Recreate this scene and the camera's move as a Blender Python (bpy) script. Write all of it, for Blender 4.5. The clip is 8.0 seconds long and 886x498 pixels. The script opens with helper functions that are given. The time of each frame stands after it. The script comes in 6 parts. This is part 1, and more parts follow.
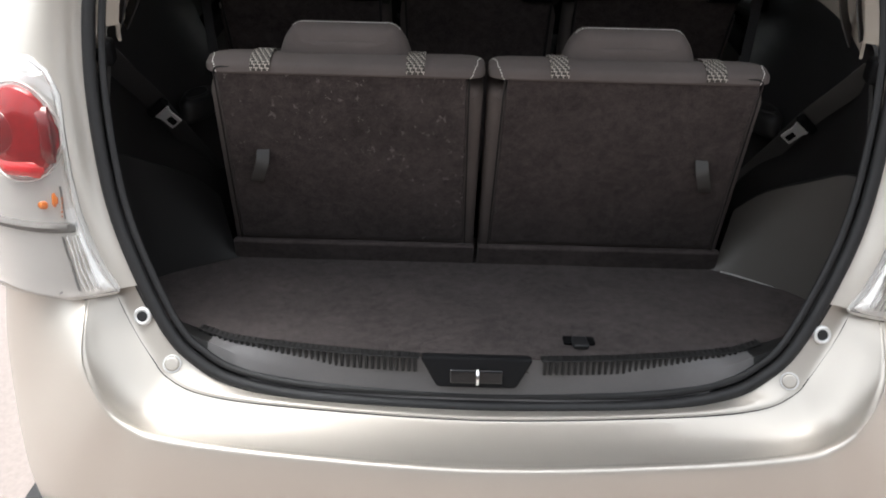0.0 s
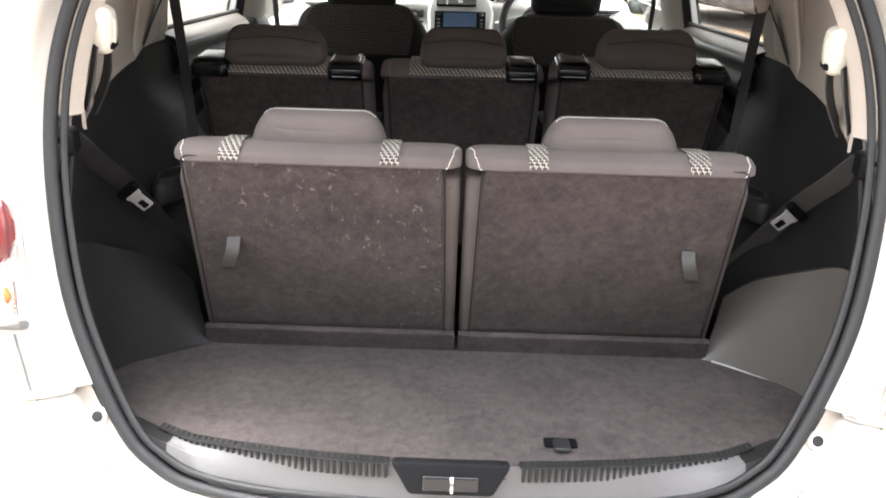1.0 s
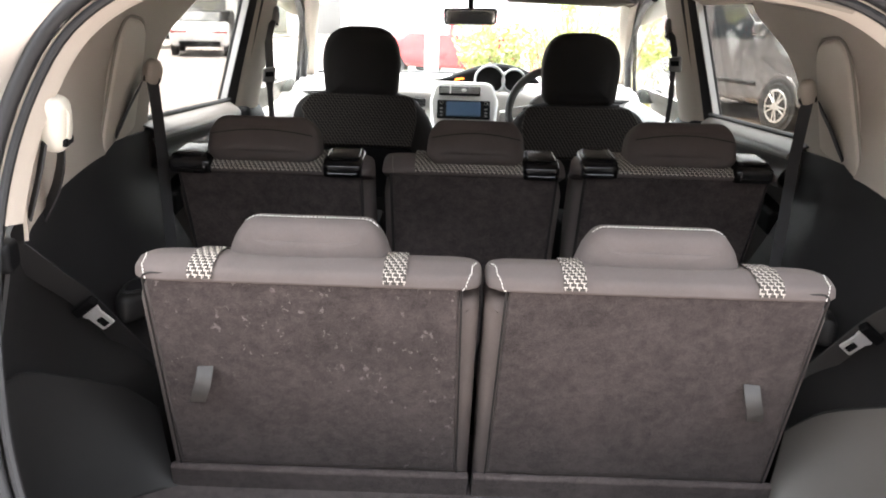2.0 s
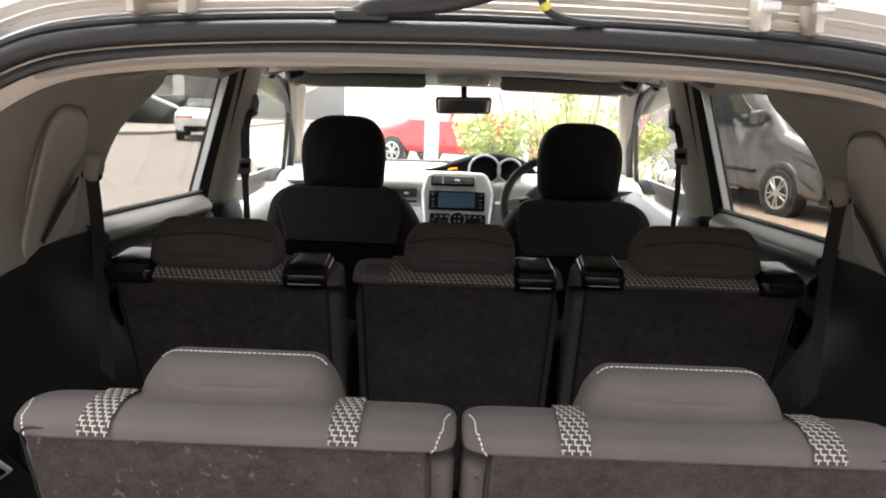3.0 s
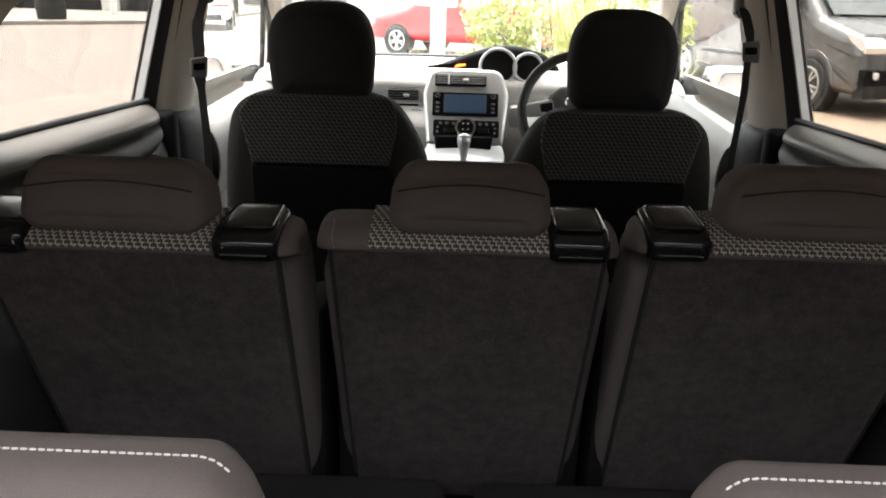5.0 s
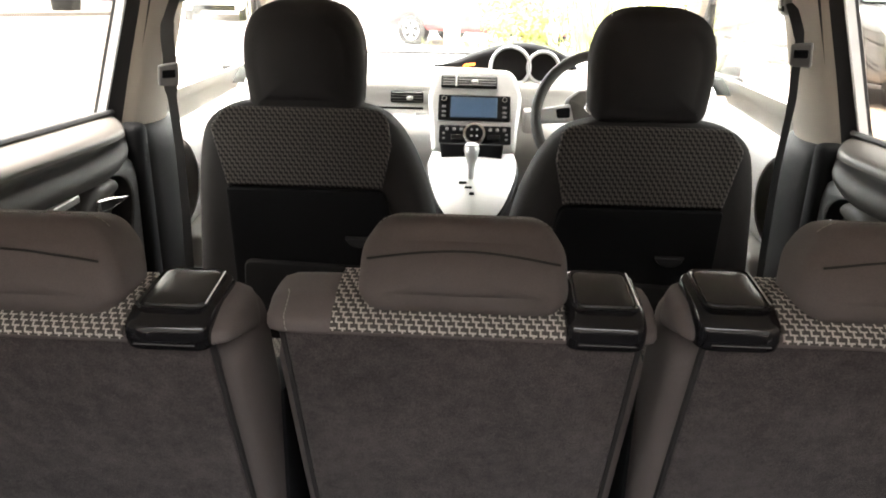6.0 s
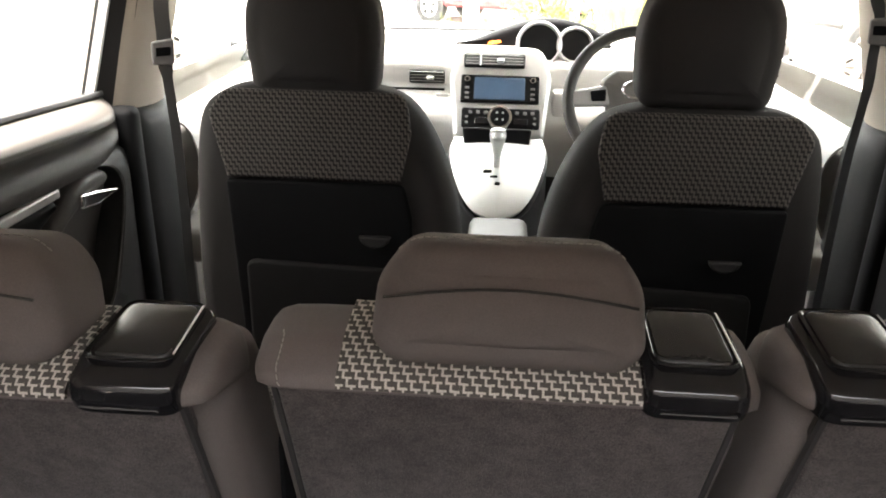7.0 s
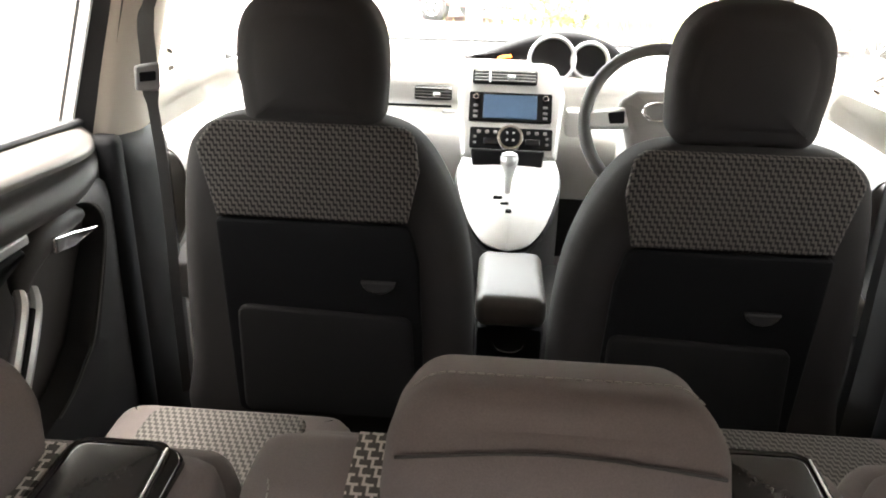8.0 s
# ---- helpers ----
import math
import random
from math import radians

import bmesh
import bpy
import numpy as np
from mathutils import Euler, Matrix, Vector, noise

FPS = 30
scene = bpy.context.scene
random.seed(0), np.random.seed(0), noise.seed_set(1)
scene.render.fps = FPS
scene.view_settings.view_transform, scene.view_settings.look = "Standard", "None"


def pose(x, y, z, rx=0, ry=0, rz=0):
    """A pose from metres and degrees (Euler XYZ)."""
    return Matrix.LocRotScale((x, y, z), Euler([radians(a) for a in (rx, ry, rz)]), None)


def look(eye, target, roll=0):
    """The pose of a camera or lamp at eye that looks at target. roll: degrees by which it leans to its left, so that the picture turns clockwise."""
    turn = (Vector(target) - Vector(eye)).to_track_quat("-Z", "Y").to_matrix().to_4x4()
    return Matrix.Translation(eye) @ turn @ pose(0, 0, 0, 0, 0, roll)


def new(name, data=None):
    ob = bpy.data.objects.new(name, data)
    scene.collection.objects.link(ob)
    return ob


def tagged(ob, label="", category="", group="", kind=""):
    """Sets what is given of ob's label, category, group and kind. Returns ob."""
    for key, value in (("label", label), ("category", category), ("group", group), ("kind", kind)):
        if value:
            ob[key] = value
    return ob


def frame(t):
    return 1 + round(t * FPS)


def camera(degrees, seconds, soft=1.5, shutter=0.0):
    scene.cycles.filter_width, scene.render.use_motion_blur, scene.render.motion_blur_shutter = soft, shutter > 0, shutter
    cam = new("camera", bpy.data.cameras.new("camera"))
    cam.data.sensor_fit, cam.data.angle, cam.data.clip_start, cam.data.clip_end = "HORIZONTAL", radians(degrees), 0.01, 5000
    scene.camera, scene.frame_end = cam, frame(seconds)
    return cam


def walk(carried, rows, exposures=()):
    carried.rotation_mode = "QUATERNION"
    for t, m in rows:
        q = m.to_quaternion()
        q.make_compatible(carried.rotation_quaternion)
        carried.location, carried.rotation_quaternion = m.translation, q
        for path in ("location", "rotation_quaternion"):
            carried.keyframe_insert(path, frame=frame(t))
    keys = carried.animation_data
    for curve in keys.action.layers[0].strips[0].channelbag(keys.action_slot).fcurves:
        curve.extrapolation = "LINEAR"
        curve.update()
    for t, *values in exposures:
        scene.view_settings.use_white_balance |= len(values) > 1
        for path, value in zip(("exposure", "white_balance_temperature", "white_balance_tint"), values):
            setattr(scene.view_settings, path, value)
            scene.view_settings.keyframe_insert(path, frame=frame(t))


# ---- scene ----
cam = camera(61.3, 8.0, soft=1.9)
PATH = [
    (0, (-0.056, 0.318, 1.421), (-0.072, 2.089, 0.493), 1.3),
    (0.5, (-0.038, 0.348, 1.444), (-0.057, 2.151, 0.579), 1.5),
    (1, (-0.018, 0.398, 1.461), (-0.037, 2.229, 0.658), 1.6),
    (1.5, (-0.031, 0.503, 1.457), (-0.055, 2.375, 0.753), 1.6),
    (1.7, (-0.049, 0.551, 1.442), (-0.063, 2.442, 0.793), 1.7),
    (2.8, (-0.027, 0.787, 1.453), (-0.053, 2.736, 1.004), 2.0),
    (3, (-0.013, 0.833, 1.451), (-0.041, 2.795, 1.064), 1.9),
    (3.5, (-0.003, 0.949, 1.42), (-0.035, 2.91, 1.029), 1.9),
    (4, (-0.017, 1.056, 1.432), (-0.058, 3.01, 1.009), 1.8),
    (4.5, (-0.028, 1.138, 1.441), (-0.07, 3.056, 0.874), 1.6),
    (4.7, (-0.026, 1.174, 1.438), (-0.066, 3.075, 0.817), 1.6),
    (5.8, (0.016, 1.44, 1.454), (-0.05, 3.316, 0.763), 1.3),
    (6, (0.007, 1.47, 1.454), (-0.075, 3.345, 0.762), 1.2),
    (6.5, (-0.002, 1.548, 1.449), (-0.11, 3.403, 0.711), 1.2),
    (7, (-0.018, 1.634, 1.435), (-0.14, 3.486, 0.689), 1.2),
    (7.5, (-0.028, 1.696, 1.449), (-0.152, 3.546, 0.701), 1.2),
    (8, (-0.045, 1.771, 1.465), (-0.167, 3.62, 0.713), 1.6),
]
EXPOSURES = [(0.0, 0.35, 6250, 8), (0.5, 1.0, 6300, 8), (1.0, 2.25, 6350, 9), (1.7, 2.4, 6350, 10), (2.8, 1.5, 6350, 10), (3.5, 1.25, 6500, 10),
             (4.7, 1.4, 6500, 10), (5.8, 3.0, 6850, 10), (6.5, 3.2, 6850, 10), (7.5, 3.5, 6750, 10), (8.0, 3.65, 6700, 10)]
walk(cam, [(t, look(eye, target, roll)) for t, eye, target, roll in PATH], EXPOSURES)

# ---- world and sun ----
world = bpy.data.worlds.new("world")
scene.world = world
world.use_nodes = True
wn = world.node_tree
wn.nodes.clear()
sky = wn.nodes.new("ShaderNodeTexSky")
sky.sky_type, sky.sun_disc, sky.sun_elevation, sky.sun_rotation = "NISHITA", False, radians(74), radians(307)
sky.air_density, sky.dust_density, sky.ozone_density = 1.0, 4.0, 1.0
soft = wn.nodes.new("ShaderNodeHueSaturation")
soft.inputs["Saturation"].default_value = 0.14
wbg = wn.nodes.new("ShaderNodeBackground")
wbg.inputs["Strength"].default_value = 0.42
wout = wn.nodes.new("ShaderNodeOutputWorld")
wn.links.new(sky.outputs[0], soft.inputs["Color"])
wn.links.new(soft.outputs[0], wbg.inputs[0])
wn.links.new(wbg.outputs[0], wout.inputs[0])
sun = new("sun", bpy.data.lights.new("sun", "SUN"))
sun.data.energy, sun.data.angle, sun.data.color = 4.0, radians(45), (1.0, 0.96, 0.91)
sun.matrix_world = look((0, 0, 0), (0.23, -0.17, -1.0))

# ---- materials ----
def graph(name):
    m = bpy.data.materials.new(name)
    m.use_nodes = True
    t = m.node_tree
    return m, t, t.nodes["Principled BSDF"]


def mth(t, op, a, b=None, c=None):
    n = t.nodes.new("ShaderNodeMath")
    n.operation = op
    for i, v in enumerate((a, b, c)):
        if v is None:
            continue
        if isinstance(v, (int, float)):
            n.inputs[i].default_value = v
        else:
            t.links.new(v, n.inputs[i])
    return n.outputs[0]


def noise_tex(t, scale, detail=4.0, rough=0.6, stretch=(1, 1, 1)):
    co = t.nodes.new("ShaderNodeTexCoord")
    mp = t.nodes.new("ShaderNodeMapping")
    mp.inputs["Scale"].default_value = stretch
    n = t.nodes.new("ShaderNodeTexNoise")
    n.inputs["Scale"].default_value, n.inputs["Detail"].default_value, n.inputs["Roughness"].default_value = scale, detail, rough
    t.links.new(co.outputs["Object"], mp.inputs["Vector"])
    t.links.new(mp.outputs[0], n.inputs["Vector"])
    return n.outputs["Fac"]


def ramp(t, fac, stops):
    r = t.nodes.new("ShaderNodeValToRGB")
    e = r.color_ramp.elements
    while len(e) < len(stops):
        e.new(0.5)
    for k, (p, c) in enumerate(stops):
        e[k].position, e[k].color = p, (*c, 1)
    t.links.new(fac, r.inputs[0])
    return r.outputs[0]


def mixc(t, fac, a, b, mode="MIX"):
    n = t.nodes.new("ShaderNodeMix")
    n.data_type, n.blend_type = "RGBA", mode
    for sock, v in ((n.inputs[0], fac), (n.inputs[6], a), (n.inputs[7], b)):
        if isinstance(v, (int, float)):
            sock.default_value = v
        elif isinstance(v, tuple):
            sock.default_value = (*v, 1)
        else:
            t.links.new(v, sock)
    return n.outputs[2]


def bump(t, bsdf, height, strength, dist):
    n = t.nodes.new("ShaderNodeBump")
    n.inputs["Strength"].default_value, n.inputs["Distance"].default_value = strength, dist
    t.links.new(height, n.inputs["Height"])
    t.links.new(n.outputs[0], bsdf.inputs["Normal"])


def surface(name, color, rough=0.5, metal=0.0, fine=200.0, coarse=6.0, var=0.15, relief=0.2, dist=0.001, sheen=0.0, coat=0.0, spec=0.5, stretch=(1, 1, 1)):
    """A plain surface with grain, slow stains and fine relief."""
    m, t, b = graph(name)
    f, c = noise_tex(t, fine, 3, 0.6, stretch), noise_tex(t, coarse, 4, 0.6)
    both = mth(t, "ADD", mth(t, "MULTIPLY", f, 0.5), mth(t, "MULTIPLY", c, 0.5))
    lo, hi = tuple(v * (1 - var) for v in color), tuple(min(1, v * (1 + var)) for v in color)
    t.links.new(ramp(t, both, [(0.3, lo), (0.7, hi)]), b.inputs["Base Color"])
    b.inputs["Metallic"].default_value = metal
    t.links.new(mth(t, "ADD", mth(t, "MULTIPLY", c, 0.16), rough - 0.08), b.inputs["Roughness"])
    b.inputs["Sheen Weight"].default_value = sheen
    b.inputs["Coat Weight"].default_value = coat
    b.inputs["Specular IOR Level"].default_value = spec
    if relief:
        bump(t, b, f, relief, dist)
    return m


def zigzag(name, base, thread, pu, pv, shift, width, relief=0.5):
    """Woven cloth with stepped threads: bars across x joined by short risers, row over row along y + z."""
    m, t, b = graph(name)
    co = t.nodes.new("ShaderNodeTexCoord")
    sp = t.nodes.new("ShaderNodeSeparateXYZ")
    t.links.new(co.outputs["Object"], sp.inputs[0])
    wob = noise_tex(t, 160, 2)
    v = mth(t, "MULTIPLY", mth(t, "ADD", mth(t, "ADD", sp.outputs[2], mth(t, "MULTIPLY", sp.outputs[1], 0.9)), mth(t, "MULTIPLY", wob, pv * 0.25)), 1 / pv)
    row = mth(t, "FLOOR", v)
    fv = mth(t, "FRACT", v)
    u = mth(t, "FRACT", mth(t, "ADD", mth(t, "MULTIPLY", sp.outputs[0], 1 / pu), mth(t, "MULTIPLY", row, shift)))
    barred = mth(t, "MULTIPLY", mth(t, "LESS_THAN", fv, width), mth(t, "LESS_THAN", u, 0.78))
    riser = mth(t, "LESS_THAN", u, width * 0.62)
    line = mth(t, "MAXIMUM", barred, riser)
    grain = noise_tex(t, 900, 2)
    wear = noise_tex(t, 14, 3)
    g = mixc(t, mth(t, "MULTIPLY", grain, 0.6), base, tuple(v * 0.55 for v in base))
    th = mixc(t, mth(t, "MULTIPLY", wear, 0.55), thread, tuple(v * 0.6 for v in thread))
    t.links.new(mixc(t, line, g, th), b.inputs["Base Color"])
    b.inputs["Roughness"].default_value = 0.85
    b.inputs["Specular IOR Level"].default_value = 0.2
    bump(t, b, mth(t, "ADD", line, mth(t, "MULTIPLY", grain, 0.5)), relief, 0.0008)
    return m


def glassy(name, tint, gloss=0.06):
    m, t, b = graph(name)
    t.nodes.remove(b)
    tr, gl = t.nodes.new("ShaderNodeBsdfTransparent"), t.nodes.new("ShaderNodeBsdfGlossy")
    lw, mx = t.nodes.new("ShaderNodeLayerWeight"), t.nodes.new("ShaderNodeMixShader")
    tr.inputs[0].default_value = (*tint, 1)
    gl.inputs["Roughness"].default_value = 0.02
    lw.inputs["Blend"].default_value = 0.5
    t.links.new(mth(t, "ADD", mth(t, "MULTIPLY", mth(t, "POWER", lw.outputs["Facing"], 5.0), 0.22), gloss * 0.3), mx.inputs[0])
    t.links.new(tr.outputs[0], mx.inputs[1])
    t.links.new(gl.outputs[0], mx.inputs[2])
    t.links.new(mx.outputs[0], t.nodes["Material Output"].inputs[0])
    return m


def glowing(name, color, strength):
    m, t, b = graph(name)
    b.inputs["Base Color"].default_value = (0.02, 0.02, 0.02, 1)
    b.inputs["Emission Color"].default_value = (*color, 1)
    b.inputs["Emission Strength"].default_value = strength
    return m


def carpet_mat(name, color, scratch=0.0):
    m, t, b = graph(name)
    f, c = noise_tex(t, 700, 2, 0.7), noise_tex(t, 9, 5, 0.7)
    mid = noise_tex(t, 55, 4, 0.75)
    lo, hi = tuple(v * 0.5 for v in color), tuple(v * 1.6 for v in color)
    col = ramp(t, mth(t, "ADD", mth(t, "MULTIPLY", f, 0.50), mth(t, "ADD", mth(t, "MULTIPLY", c, 0.22), mth(t, "MULTIPLY", mid, 0.28))), [(0.405, lo), (0.605, hi)])
    if scratch:
        s = noise_tex(t, 70, 4, 0.7, (1.0, 1.0, 0.6))
        here = noise_tex(t, 4, 2)
        mark = mth(t, "MULTIPLY", mth(t, "GREATER_THAN", s, 0.635), mth(t, "GREATER_THAN", here, 0.5))
        # scuffed nap; the highlights on its raised marks are put into the colour
        col = mixc(t, mth(t, "MULTIPLY", mark, scratch), col, (0.23, 0.21, 0.20))
    t.links.new(col, b.inputs["Base Color"])
    b.inputs["Roughness"].default_value = 0.95
    b.inputs["Specular IOR Level"].default_value = 0.15
    b.inputs["Sheen Weight"].default_value = 0.06
    bump(t, b, mth(t, "ADD", f, mth(t, "MULTIPLY", mid, 0.8)), 0.6, 0.002)
    return m


M = dict(
    fabric=surface("grey_seat_cloth", (0.110, 0.094, 0.089), 0.85, fine=900, coarse=7, var=0.2, relief=0.25, dist=0.0006, sheen=0.0, spec=0.2),
    # copy of the seat cloth, darkened: shade deep in the cabin is in the colour
    fabric_dark=surface("shaded_seat_cloth", (0.027, 0.025, 0.0245), 0.85, fine=900, coarse=7, var=0.2, relief=0.25, dist=0.0006, sheen=0.0, spec=0.2),
    pocket=surface("black_pocket_cloth", (0.011, 0.0105, 0.0105), 0.85, fine=900, coarse=7, var=0.2, relief=0.25, dist=0.0006, spec=0.15),
    stitch_dim=surface("grey_thread", (0.24, 0.22, 0.20), 0.8, fine=600, var=0.2),
    stitch=surface("light_thread", (0.62, 0.6, 0.56), 0.7, fine=600, var=0.2),
    seam=surface("dark_seam", (0.03, 0.028, 0.027), 0.9),
    carpet=carpet_mat("boot_carpet", (0.057, 0.047, 0.0455)),
    carpet_scratched=carpet_mat("scuffed_carpet_board", (0.058, 0.048, 0.0465), 0.45),
    zig=zigzag("zigzag_cloth", (0.070, 0.063, 0.058), (0.46, 0.42, 0.375), 0.0092, 0.0074, 0.35, 0.30),
    # front seats' zigzag, darkened likewise to carry the cabin's shade
    zig_front=zigzag("zigzag_cloth_shaded", (0.022, 0.020, 0.0195), (0.100, 0.090, 0.082), 0.0105, 0.0080, 0.5, 0.48),
    zig_seat=zigzag("zigzag_cloth_mid", (0.045, 0.041, 0.038), (0.13, 0.118, 0.108), 0.0100, 0.0085, 0.5, 0.45),
    black=surface("black_plastic", (0.0065, 0.0065, 0.007), 0.62, fine=500, var=0.2, relief=0.15, dist=0.0005, spec=0.07),
    gloss=surface("gloss_black_plastic", (0.010, 0.010, 0.011), 0.10, fine=300, var=0.15, relief=0.0),
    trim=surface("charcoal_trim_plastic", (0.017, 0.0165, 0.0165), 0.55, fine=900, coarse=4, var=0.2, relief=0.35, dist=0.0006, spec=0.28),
    grey=surface("grey_trim_plastic", (0.17, 0.165, 0.16), 0.45, fine=900, coarse=4, var=0.12, relief=0.3, dist=0.0006),
    door_trim=surface("pale_door_trim", (0.33, 0.315, 0.295), 0.5, fine=900, coarse=4, var=0.1, relief=0.3, dist=0.0006),
    door=surface("door_lining_plastic", (0.046, 0.042, 0.039), 0.55, fine=900, coarse=4, var=0.15, relief=0.3, dist=0.0006, spec=0.35),
    satin=surface("satin_black_plastic", (0.020, 0.0195, 0.0195), 0.24, fine=600, var=0.15, relief=0.08, dist=0.0003),
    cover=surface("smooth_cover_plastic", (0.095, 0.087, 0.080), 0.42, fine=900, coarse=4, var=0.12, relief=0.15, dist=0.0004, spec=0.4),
    recess=surface("matt_black_recess", (0.007, 0.007, 0.008), 0.75, fine=500, var=0.2, relief=0.1, spec=0.2),
    visor=surface("grey_visor_cloth", (0.19, 0.175, 0.155), 0.85, fine=900, coarse=4, var=0.08, relief=0.2, dist=0.0006),
    scuff=surface("sill_plate_plastic", (0.115, 0.110, 0.110), 0.62, fine=700, coarse=9, var=0.2, relief=0.25, dist=0.0005),
    cream=surface("cream_trim", (0.40, 0.355, 0.30), 0.75, fine=600, coarse=3, var=0.06, relief=0.2, dist=0.0006),
    # lighter copy of the cream trim, with the light on the oval in its colour
    cream_lit=surface("lit_cream_panel", (0.56, 0.51, 0.44), 0.7, fine=600, coarse=3, var=0.06, relief=0.2, dist=0.0006),
    yellow=surface("yellow_tape", (0.62, 0.55, 0.08), 0.5, var=0.1),
    liner=surface("headliner_cloth", (0.27, 0.245, 0.21), 0.9, fine=900, coarse=3, var=0.06, relief=0.25, dist=0.0008),
    ivory=surface("ivory_plastic", (0.66, 0.63, 0.54), 0.4, fine=500, var=0.05, relief=0.05),
    silver=surface("silver_trim", (0.64, 0.64, 0.63), 0.33, metal=0.5, fine=900, coarse=5, var=0.05, relief=0.05, dist=0.0003),
    dash=surface("pale_dashboard_plastic", (0.50, 0.485, 0.46), 0.5, fine=900, coarse=4, var=0.08, relief=0.3, dist=0.0006),
    paint=surface("champagne_silver_paint", (0.60, 0.56, 0.505), 0.50, metal=0.82, fine=2500, coarse=2, var=0.06, relief=0.03, dist=0.0002, coat=0.5),
    rubber=surface("black_rubber", (0.014, 0.014, 0.015), 0.55, fine=300, var=0.2, relief=0.1),
    chrome=surface("chrome", (0.85, 0.85, 0.85), 0.12, metal=1.0, fine=300, var=0.05, relief=0.0),
    steel=surface("brushed_steel", (0.82, 0.82, 0.81), 0.35, metal=0.5, fine=400, var=0.1, relief=0.05),
    belt=surface("black_belt_webbing", (0.022, 0.022, 0.023), 0.7, fine=1500, var=0.3, relief=0.4, dist=0.0005),
    belt_grey=surface("grey_belt_webbing", (0.062, 0.060, 0.058), 0.7, fine=1500, var=0.25, relief=0.4, dist=0.0005),
    red_lens=surface("red_lamp_lens", (0.40, 0.006, 0.012), 0.16, metal=0.3, fine=80, coarse=12, var=0.3, relief=0.1, coat=1.0),
    clear_lens=surface("clear_lamp_lens", (0.78, 0.77, 0.75), 0.22, metal=0.5, fine=60, coarse=14, var=0.12, relief=0.05, dist=0.002, coat=1.0),
    lamp_house=surface("lamp_reflector", (0.84, 0.83, 0.81), 0.30, metal=0.6, fine=28, coarse=16, var=0.06, relief=0.0, dist=0.002),
    hub=surface("warm_grey_padding", (0.15, 0.138, 0.126), 0.55, fine=900, coarse=4, var=0.1, relief=0.3, dist=0.0006),
    red_dark=surface("dark_red_lens", (0.20, 0.006, 0.01), 0.12, var=0.2, coat=1.0),
    red_glow=surface("bright_red_reflector", (0.75, 0.03, 0.04), 0.12, var=0.2, coat=1.0),
    amber=surface("amber_bulb", (0.75, 0.22, 0.04), 0.2, var=0.2),
    screen=surface("screen_glass", (0.06, 0.10, 0.16), 0.12, fine=100, var=0.05, relief=0.0),
    asphalt=surface("worn_asphalt", (0.20, 0.170, 0.155), 0.9, fine=60, coarse=0.35, var=0.2, relief=0.15, dist=0.006),
    concrete=surface("pale_concrete", (0.27, 0.245, 0.225), 0.9, fine=50, coarse=0.6, var=0.15, relief=0.3, dist=0.004),
    bay=surface("tan_paving", (0.27, 0.195, 0.145), 0.9, fine=35, coarse=0.8, var=0.2, relief=0.3, dist=0.004),
    # for the added rear wall; dark so that little light bounces off it
    dim_wall=surface("dark_blocker_wall", (0.07, 0.067, 0.064), 0.9, fine=40, coarse=0.5, var=0.15, relief=0.2),
    white=surface("white_render", (0.78, 0.77, 0.74), 0.8, fine=40, coarse=0.5, var=0.06, relief=0.1),
    brick=surface("red_brick", (0.28, 0.10, 0.075), 0.9, fine=30, coarse=1.0, var=0.25, relief=0.3),
    dark_wall=surface("dark_fence_stain", (0.02, 0.019, 0.018), 0.8, fine=20, coarse=1.0, var=0.4, relief=0.3),
    wood=surface("brown_wood", (0.2, 0.115, 0.06), 0.7, fine=40, coarse=2, var=0.3, relief=0.3),
    # pale base colour stands for the bright reflection in distant windows
    pale_glass=surface("glass_painted_reflection", (0.55, 0.57, 0.57), 0.12, fine=50, coarse=3, var=0.25, relief=0.0),
    van_paint=surface("grey_van_paint", (0.125, 0.124, 0.127), 0.28, metal=0.4, fine=900, coarse=1.5, var=0.06, relief=0.0, coat=0.8),
    red_paint=surface("red_car_paint", (0.62, 0.04, 0.05), 0.3, fine=900, coarse=1.5, var=0.08, relief=0.0, coat=0.8),
    white_paint=surface("white_car_paint", (0.78, 0.77, 0.75), 0.3, fine=900, coarse=1.5, var=0.05, relief=0.0, coat=0.8),
    tyre=surface("tyre_rubber", (0.02, 0.02, 0.02), 0.8, fine=90, var=0.2, relief=0.3),
    alloy=surface("alloy_rim", (0.55, 0.55, 0.54), 0.35, metal=0.7, fine=200, var=0.1, relief=0.0),
    dark_glass=surface("dark_vehicle_glass", (0.03, 0.035, 0.04), 0.08, fine=50, var=0.1, relief=0.0),
    # dark glass lightened: the windscreen's reflection is put into the base colour
    van_glass=surface("windscreen_painted_reflection", (0.17, 0.185, 0.19), 0.12, fine=50, coarse=2, var=0.25, relief=0.0),
    leaf=surface("grass_leaf", (0.36, 0.37, 0.13), 0.6, fine=30, coarse=2, var=0.35, relief=0.1),
    leaf_pale=surface("dry_grass_leaf", (0.58, 0.52, 0.30), 0.7, fine=30, coarse=2, var=0.3, relief=0.1),
    bush_leaf=surface("pale_green_leaf", (0.36, 0.41, 0.12), 0.55, fine=30, coarse=2, var=0.35, relief=0.1),
)
M["lamp_cover"] = glassy("clear_lamp_cover", (0.95, 0.94, 0.93), 0.3)
M["pane"] = glassy("clear_window_glass", (0.90, 0.92, 0.91))
M["pane_tint"] = glassy("tinted_window_glass", (0.60, 0.595, 0.57))
M["warn"] = glowing("orange_display", (1.0, 0.16, 0.01), 2.0)


# ---- builders ----
def thing(name, label, category, at=(0, 0, 0), group="", kind=""):
    ob = new(name)
    ob.empty_display_size = 0.1
    ob.location = at
    return tagged(ob, label, category, group, kind)


